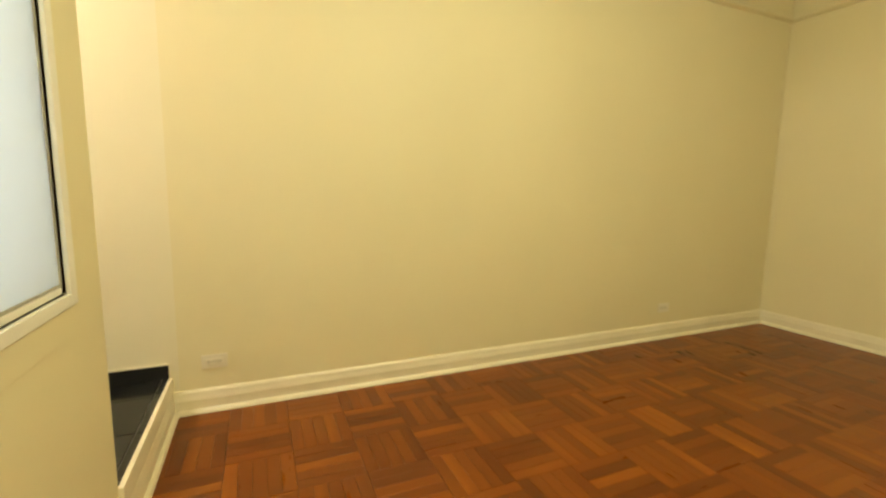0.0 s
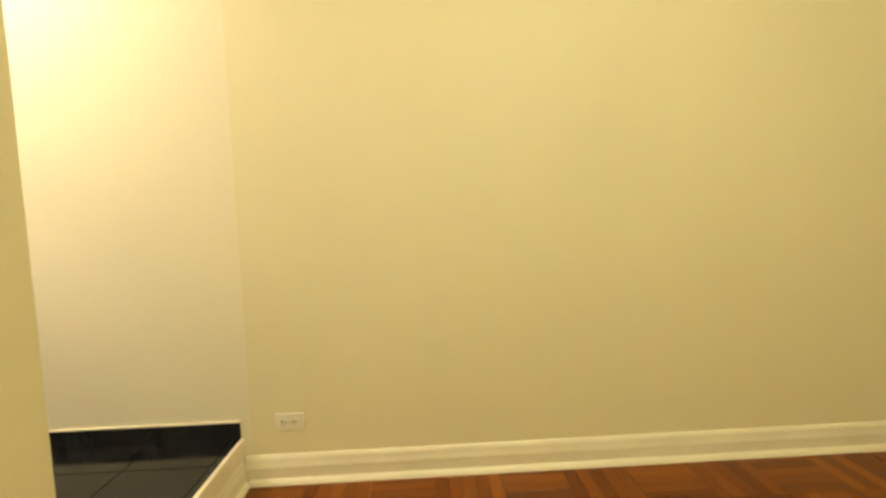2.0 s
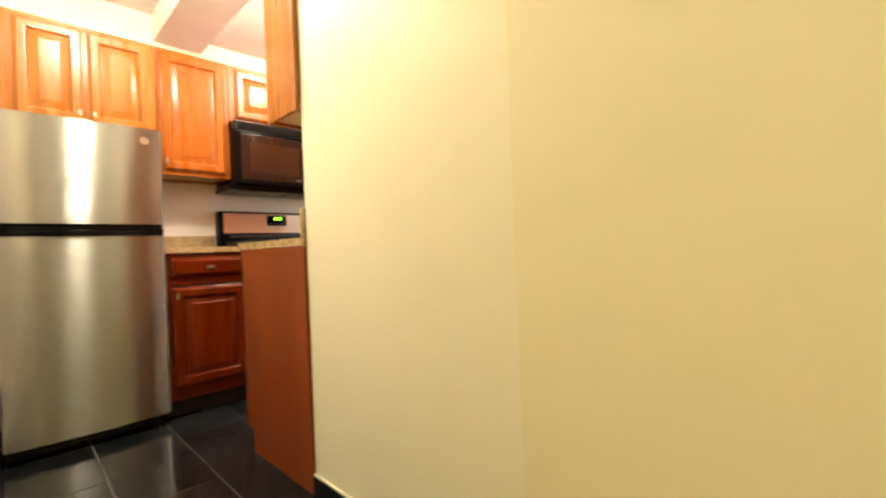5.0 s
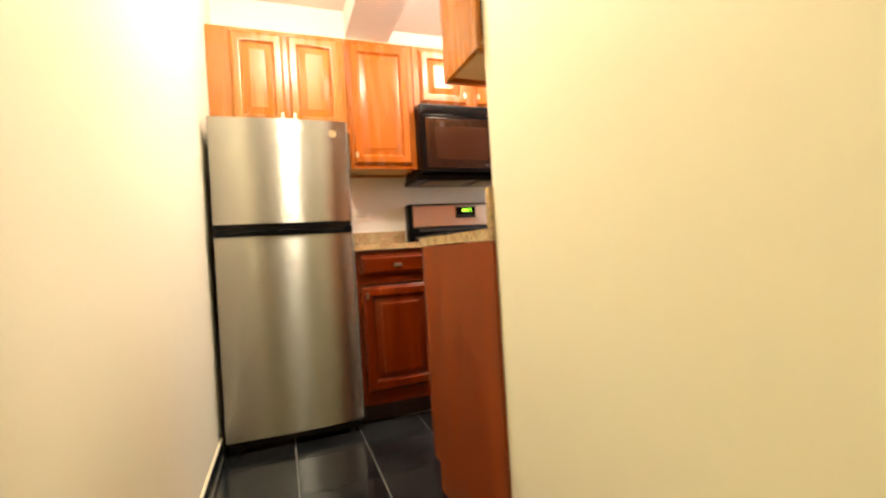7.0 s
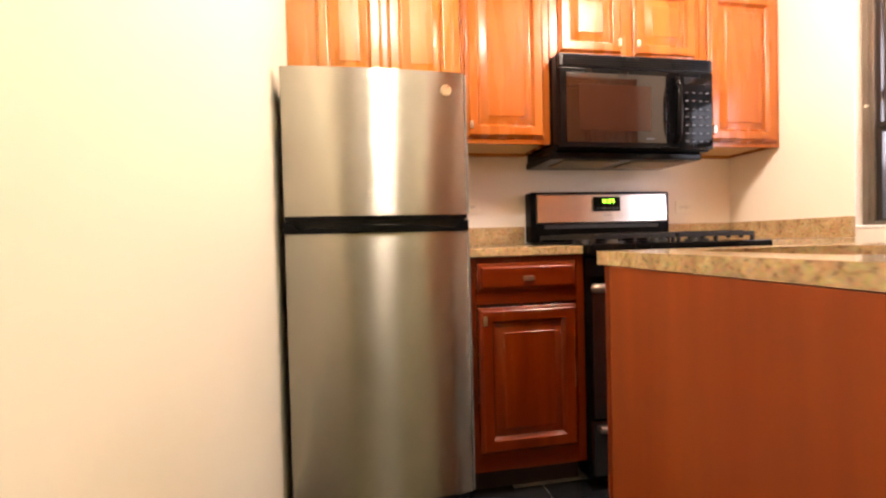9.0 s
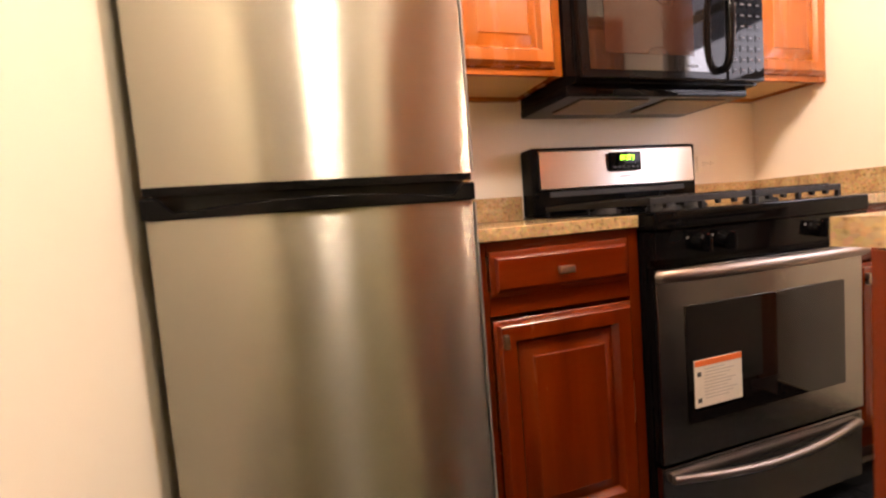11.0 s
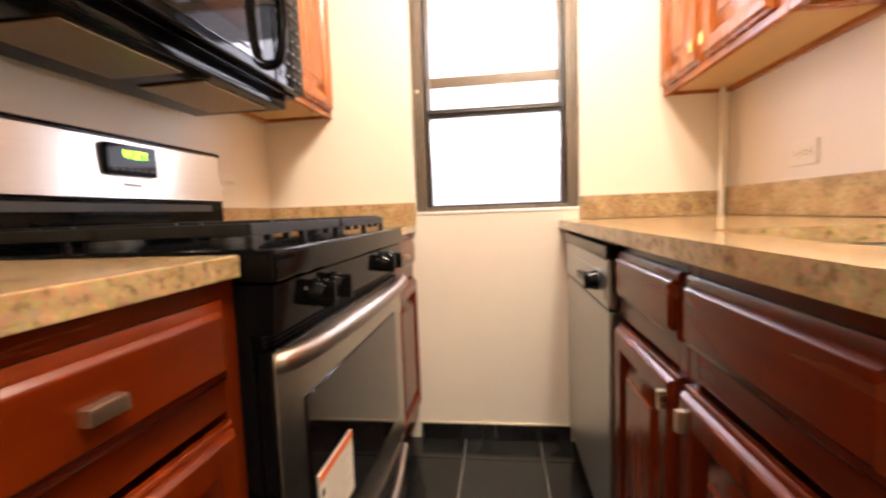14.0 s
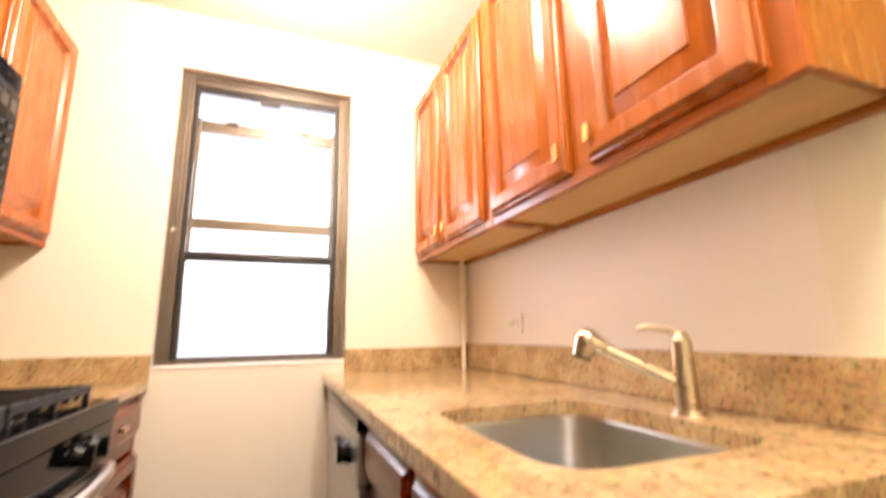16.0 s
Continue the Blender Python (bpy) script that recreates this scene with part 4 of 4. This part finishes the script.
    kp = part("knob_panel", bm, BLACK_GLOSS, s)
    for kx in (x0 + 0.135, x0 + 0.215, x1 - 0.215, x1 - 0.135):
        bm = bmesh.new()
        cyl(bm, (kx, -0.520, 0.832), (kx, -0.530, 0.830), 0.026, 0.025, 28)
        cyl(bm, (kx, -0.530, 0.830), (kx, -0.546, 0.827), 0.022, 0.019, 28)
        box(bm, kx - 0.0075, kx + 0.0075, -0.562, -0.536, 0.807, 0.850, bevel=0.004)
        part("knob", bm, BLACK_GLOSS, kp, "glossy black burner knob")
        part("knob_mark", boxes((kx - 0.040, kx - 0.033, -0.5285, -0.519, 0.842, 0.847), (kx - 0.046, kx - 0.039, -0.5265, -0.519, 0.826, 0.834)), GREY, kp)
        part("red_mark", boxes((kx + 0.029, kx + 0.034, -0.5285, -0.519, 0.848, 0.853)), RED_INK, kp)
    # oven door
    d = part("oven_door", boxes((x0 + 0.004, x1 - 0.004, -0.5145, -0.492, 0.272, 0.772), bevel=0.004), BLACK_GLOSS, s, "oven door with black sides")
    part("door_skin", boxes((x0 + 0.006, x1 - 0.006, -0.520, -0.515, 0.274, 0.770), bevel=0.002), STEEL_DARK, d, "dark brushed steel door front")
    part("vent_louvre", boxes((x0 + 0.004, x1 - 0.004, -0.505, -0.4902, 0.774, 0.7955), *[(x0 + 0.02, x1 - 0.02, -0.513, -0.5052, z, z + 0.004) for z in (0.776, 0.783, 0.790)], bevel=0.001), BLACK_GLOSS, s, "black louvred vent above the oven door")
    part("oven_window", boxes((x0 + 0.088, x1 - 0.088, -0.5235, -0.519, 0.365, 0.672), bevel=0.002), DARK_GLASS, d, "dark oven window")
    bm = bmesh.new()
    w = x1 - x0
    tube(bm, [(x0 + 0.012 + (w - 0.024) * (0.5 - 0.5 * math.cos(math.pi * i / 24)), -0.520 - 0.036 * math.sin(math.pi * i / 24) ** 0.7, 0.756) for i in range(25)], 0.0165, 16)
    part("oven_handle", bm, HANDLE_STEEL, d, "brushed steel bar handle")
    # safety label
    lb = part("warning_label", boxes((0.382, 0.540, -0.5262, -0.5236, 0.405, 0.528)), PAPER, d, "white paper label with orange heading")
    part("label_heading", boxes((0.382, 0.540, -0.5270, -0.5263, 0.513, 0.528)), ORANGE, lb)
    lines = [(0.412, 0.412 + 0.115 * (0.6 + 0.4 * ((i * 37) % 10) / 10), -0.5268, -0.5263, 0.502 - i * 0.0085, 0.5045 - i * 0.0085) for i in range(10)]
    part("label_lines", boxes(*lines), LABEL_INK, lb)
    for sz in (0.417, 0.486):
        part("label_symbol", boxes((0.389, 0.402, -0.5268, -0.5263, sz, sz + 0.012)), INK, lb)
    # drawer
    dr = part("drawer", boxes((x0 + 0.004, x1 - 0.004, -0.516, -0.492, 0.055, 0.262), bevel=0.006), STEEL_DARK, s, "dark steel storage drawer")
    bm = bmesh.new()
    tube(bm, [(x0 + 0.03 + (w - 0.06) * i / 14, -0.522 - 0.024 * math.sin(math.pi * i / 14), 0.232 - 0.02 * math.sin(math.pi * i / 14)) for i in range(15)], 0.011, 12)
    part("drawer_handle", bm, HANDLE_STEEL, dr)
    part("plinth", boxes((x0 + 0.02, x1 - 0.02, -0.46, -0.44, 0.0, 0.05)), BLACK_MATT, s)

    s.location.y += 0.042


stove()


# ---- microwave ----
def microwave():
    x0, x1, yf, z0, z1 = 0.298, 1.042, -0.205, 1.312, 1.728
    m = thing("microwave", ((x0 + x1) / 2, NORTH, z0), "black over-the-range microwave hung below the short cabinet", "microwave")
    part("case", boxes((x0, x1, yf + 0.03, NORTH - 0.002, z0 + 0.006, z1), bevel=0.003), BLACK_GLOSS, m)
    part("door", boxes((x0 + 0.003, 0.868, yf, yf + 0.028, z0 + 0.012, z1 - 0.062), bevel=0.006), BLACK_GLOSS, m)
    gl = part("door_glass", boxes((x0 + 0.03, 0.800, yf - 0.003, yf + 0.002, z0 + 0.035, z1 - 0.085), bevel=0.002), DARK_GLASS, m, "dark glass door front")
    part("view_screen", boxes((0.385, 0.725, yf - 0.0042, yf - 0.0028, z0 + 0.085, z1 - 0.135)), MICROWAVE_SCREEN, gl)
    v = part("vent_grille", boxes((x0 + 0.002, x1 - 0.002, yf + 0.004, yf + 0.03, z1 - 0.058, z1 - 0.002), bevel=0.004), BLACK_MATT, m)
    for i in range(5):
        part("slat", boxes((x0 + 0.02, x1 - 0.02, yf, yf + 0.005, z1 - 0.053 + i * 0.0098, z1 - 0.049 + i * 0.0098)), BLACK_GLOSS, v)
    c = part("control_panel", boxes((0.872, x1 - 0.003, yf, yf + 0.028, z0 + 0.012, z1 - 0.062), bevel=0.005), BLACK_GLOSS, m)
    for r in range(7):
        for q in range(4):
            part("key", boxes((0.892 + q * 0.035, 0.916 + q * 0.035, yf - 0.002, yf + 0.001, z0 + 0.035 + r * 0.036, z0 + 0.056 + r * 0.036)), BLACK_GLOSS, c)
            part("key_print", boxes((0.896 + q * 0.035, 0.911 + q * 0.035, yf - 0.003, yf - 0.0019, z0 + 0.043 + r * 0.036, z0 + 0.048 + r * 0.036)), PALE_INK, c)
    part("display", boxes((0.892, 1.02, yf - 0.002, yf + 0.001, z0 + 0.298, z0 + 0.33)), DARK_GLASS, c)
    bm = bmesh.new()
    arc = [(math.sin(math.pi * k / 20)) ** 0.55 for k in range(21)]
    tube(bm, [(0.843 - 0.010 * a, yf - 0.002 - 0.044 * a, z0 + 0.045 + 0.27 * (0.5 - 0.5 * math.cos(math.pi * k / 20))) for k, a in enumerate(arc)], 0.013, 16)
    part("handle", bm, BLACK_GLOSS, m, "curved black bar handle")
    h = part("hood_underside", boxes((x0 - 0.02, x1 - 0.02, yf + 0.05, NORTH - 0.03, z0 - 0.028, z0 + 0.006), bevel=0.008), BLACK_GLOSS, m, "black hood underside")
    for fx in (x0 + 0.06, x0 + 0.40):
        part("filter", boxes((fx, fx + 0.27, yf + 0.09, NORTH - 0.12, z0 - 0.0335, z0 - 0.029), bevel=0.002), FILTER, h, "metal grease filter")
    part("brand_plate", boxes((0.70, 0.74, yf - 0.0045, yf - 0.0028, z0 + 0.05, z0 + 0.056)), PALE_INK, gl)


microwave()


# ---- outlets ----
def outlet(x, y, z, facing, label, w=0.115, h=0.07):
    """A horizontal double socket plate; facing: 'w' looks west, 's' south, 'n' north."""
    o = thing("power_outlet", (x, y, z), label, "outlet", "power outlets")
    rot = {"w": -90, "s": 0, "n": 180}[facing]
    m = Matrix.Translation((x, y, z)) @ Matrix.Rotation(radians(rot), 4, "Z")

    def put(bm):
        bm.transform(m)
        return bm
    part("plate", put(boxes((-w / 2, w / 2, -0.006, 0.0, -h / 2, h / 2), bevel=0.003)), WHITE, o)
    for c in (-0.021, 0.021):
        r = part("receptacle", put(boxes((c - 0.016, c + 0.016, -0.0085, -0.0055, -0.014, 0.014), bevel=0.003)), WHITE, o)
        part("slot", put(boxes((c - 0.009, c - 0.001, -0.0092, -0.0084, 0.004, 0.0065), (c - 0.009, c - 0.001, -0.0092, -0.0084, -0.0065, -0.004), (c + 0.005, c + 0.009, -0.0092, -0.0084, -0.002, 0.002))), SLOT, r)
    bm = bmesh.new()
    cyl(bm, (0, -0.0055, 0), (0, -0.0075, 0), 0.003, n=10)
    part("screw", put(bm), GREY, o)


outlet(0.0, -2.682, 0.060, "w", "cream double power outlet low on the living room wall")
outlet(0.0, -5.72, 0.050, "w", "cream double power outlet far along the living room wall")
outlet(-0.02, NORTH, 1.105, "s", "white double power outlet above the granite worktop")
outlet(1.20, NORTH, 1.09, "s", "white double power outlet beside the stove")
outlet(1.08, SINK_WALL, 1.085, "n", "white power outlet above the sink backsplash")
# pipe in the corner behind the counter
pp = thing("corner_pipe", (EAST - 0.035, SINK_WALL + 0.035, COUNTER), "cream painted pipe in the corner above the counter", "pipe")
bm = bmesh.new()
cyl(bm, (EAST - 0.04, SINK_WALL + 0.040, COUNTER), (EAST - 0.04, SINK_WALL + 0.040, UPPER_Z + 0.012), 0.010)
part("pipe_tube", bm, KITCHEN_PAINT, pp)


# ---- lamps ----
def ceiling_light(at, top, label):
    c = thing("ceiling_light", (at[0], at[1], top), label, "ceiling light", "ceiling lights")
    bm = bmesh.new()
    cyl(bm, (at[0], at[1], top), (at[0], at[1], top - 0.025), 0.14, 0.135, 32)
    part("base_ring", bm, NICKEL, c)
    if top - at[2] > 0.16:
        bm = bmesh.new()
        cyl(bm, (at[0], at[1], top - 0.02), (at[0], at[1], at[2] + 0.10), 0.012, n=14)
        part("stem", bm, NICKEL, c)


ceiling_light(HALL_LAMP, HALL_CEIL, "round flush ceiling light in the hall")
ceiling_light(KITCHEN_LAMP, KITCHEN_CEIL, "round flush ceiling light in the kitchen")
ceiling_light(LIVING_LAMP, LIVING_CEIL, "round flush ceiling light in the living room")

# ---- tiles ----
floor = bpy.data.objects["floor_hall"]
P = 0.305
G = 0.0022


def tile_piece(parent, x0, x1, y0, y1, z0, z1, name="tile", material=None):
    part(name, boxes((x0, x1, y0, y1, z0, z1), bevel=0.0012), material or TILE, parent, smooth=False)


def tile_field(x0, x1, y0, y1):
    i0, i1 = math.floor((x0 - 1.335) / P), math.ceil((x1 - 1.335) / P)
    j0, j1 = math.floor((y0 + 0.63) / P), math.ceil((y1 + 0.63) / P)
    for i in range(i0, i1):
        for j in range(j0, j1):
            a, b = max(x0, 1.335 + i * P + G), min(x1, 1.335 + (i + 1) * P - G)
            c, d = max(y0, -0.63 + j * P + G), min(y1, -0.63 + (j + 1) * P - G)
            if b - a > 0.012 and d - c > 0.012:
                tile_piece(floor, a, b, c, d, -0.006, 0.0 + random.uniform(-0.0003, 0.0003))


tile_field(JAMB, 0.0, STEP_Y, NORTH)
tile_field(0.0, EAST, -1.13, -0.38)


def base_tiles(wall, run, lo, hi, place):
    k = lo
    while k < hi - 0.01:
        e = min(hi, k + P)
        x0, x1, y0, y1 = place(k + 0.001, e - 0.001)
        tile_piece(wall, x0, x1, y0, y1, 0.0, 0.066, "base_tile")
        k = e
    x0, x1, y0, y1 = place(lo, hi)
    solid(run, boxes((x0, x1, y0, y1, 0.0662, 0.075), bevel=0.003), CAULK, "cream caulk line above the black base tiles", "trim")


base_tiles(bpy.data.objects["wall_hall_east"], "trim_7", STEP_Y, SINK_WALL - 0.0, lambda a, b: (-0.010, -0.0005, a, b))
base_tiles(bpy.data.objects["wall_west"], "trim_8", STEP_Y + 0.115, -0.40, lambda a, b: (WEST + 0.0005, WEST + 0.010, a, b))
base_tiles(bpy.data.objects["wall_east"], "trim_9", -1.06, -0.44, lambda a, b: (EAST - 0.010, EAST - 0.0005, a, b))

# ---- parquet ----
BLOCK, STRIPS = 0.255, 5
parquet = bpy.data.objects["floor_living"]
sw = BLOCK / STRIPS
bm = box(bmesh.new(), -BLOCK / 2 + 0.0005, BLOCK / 2 - 0.0005, -sw / 2 + 0.0004, sw / 2 - 0.0004, -0.008, 0.0, bevel=0.0006, seg=1)
strip_mesh = finish(bm, "parquet_strip", PARQUET, False)
verts, faces = [], []
nx, ny = int(-LIVING_WEST / BLOCK) + 1, int((STEP_Y - SOUTH) / BLOCK) + 1
for i in range(nx):
    for j in range(ny):
        cx, cy = -(i + 0.5) * BLOCK, STEP_Y - (j + 0.5) * BLOCK
        if cx - BLOCK / 2 < LIVING_WEST or cy - BLOCK / 2 < SOUTH - 0.2:
            continue
        along = (i + j) % 2
        for k in range(STRIPS):
            o = (k - (STRIPS - 1) / 2) * sw
            px, py = (cx, cy + o) if along else (cx + o, cy)
            dz = random.uniform(-0.0004, 0.0004)
            if i < 6 and j < 10:
                ob = new("parquet_strip", strip_mesh)
                ob.parent = parquet
                ob.matrix_basis = pose(px, py, PARQUET_Z + dz, 0, 0, 0 if along else 90)
            else:
                hx, hy = (BLOCK / 2 - 0.0006, sw / 2 - 0.0005) if along else (sw / 2 - 0.0005, BLOCK / 2 - 0.0006)
                b0 = len(verts)
                for z in (PARQUET_Z - 0.008, PARQUET_Z + dz):
                    verts += [(px - hx, max(SOUTH, py - hy), z), (px + hx, max(SOUTH, py - hy), z), (px + hx, max(SOUTH, py + hy), z), (px - hx, max(SOUTH, py + hy), z)]
                faces += [tuple(b0 + q for q in f) for f in ((4, 5, 6, 7), (0, 1, 5, 4), (1, 2, 6, 5), (2, 3, 7, 6), (3, 0, 4, 7))]
me = bpy.data.meshes.new("parquet_strips")
me.from_pydata(verts, [], faces)
me.materials.append(PARQUET)
rest = new("parquet_field", me)
rest.parent = parquet
tagged(rest, kind="stuff")
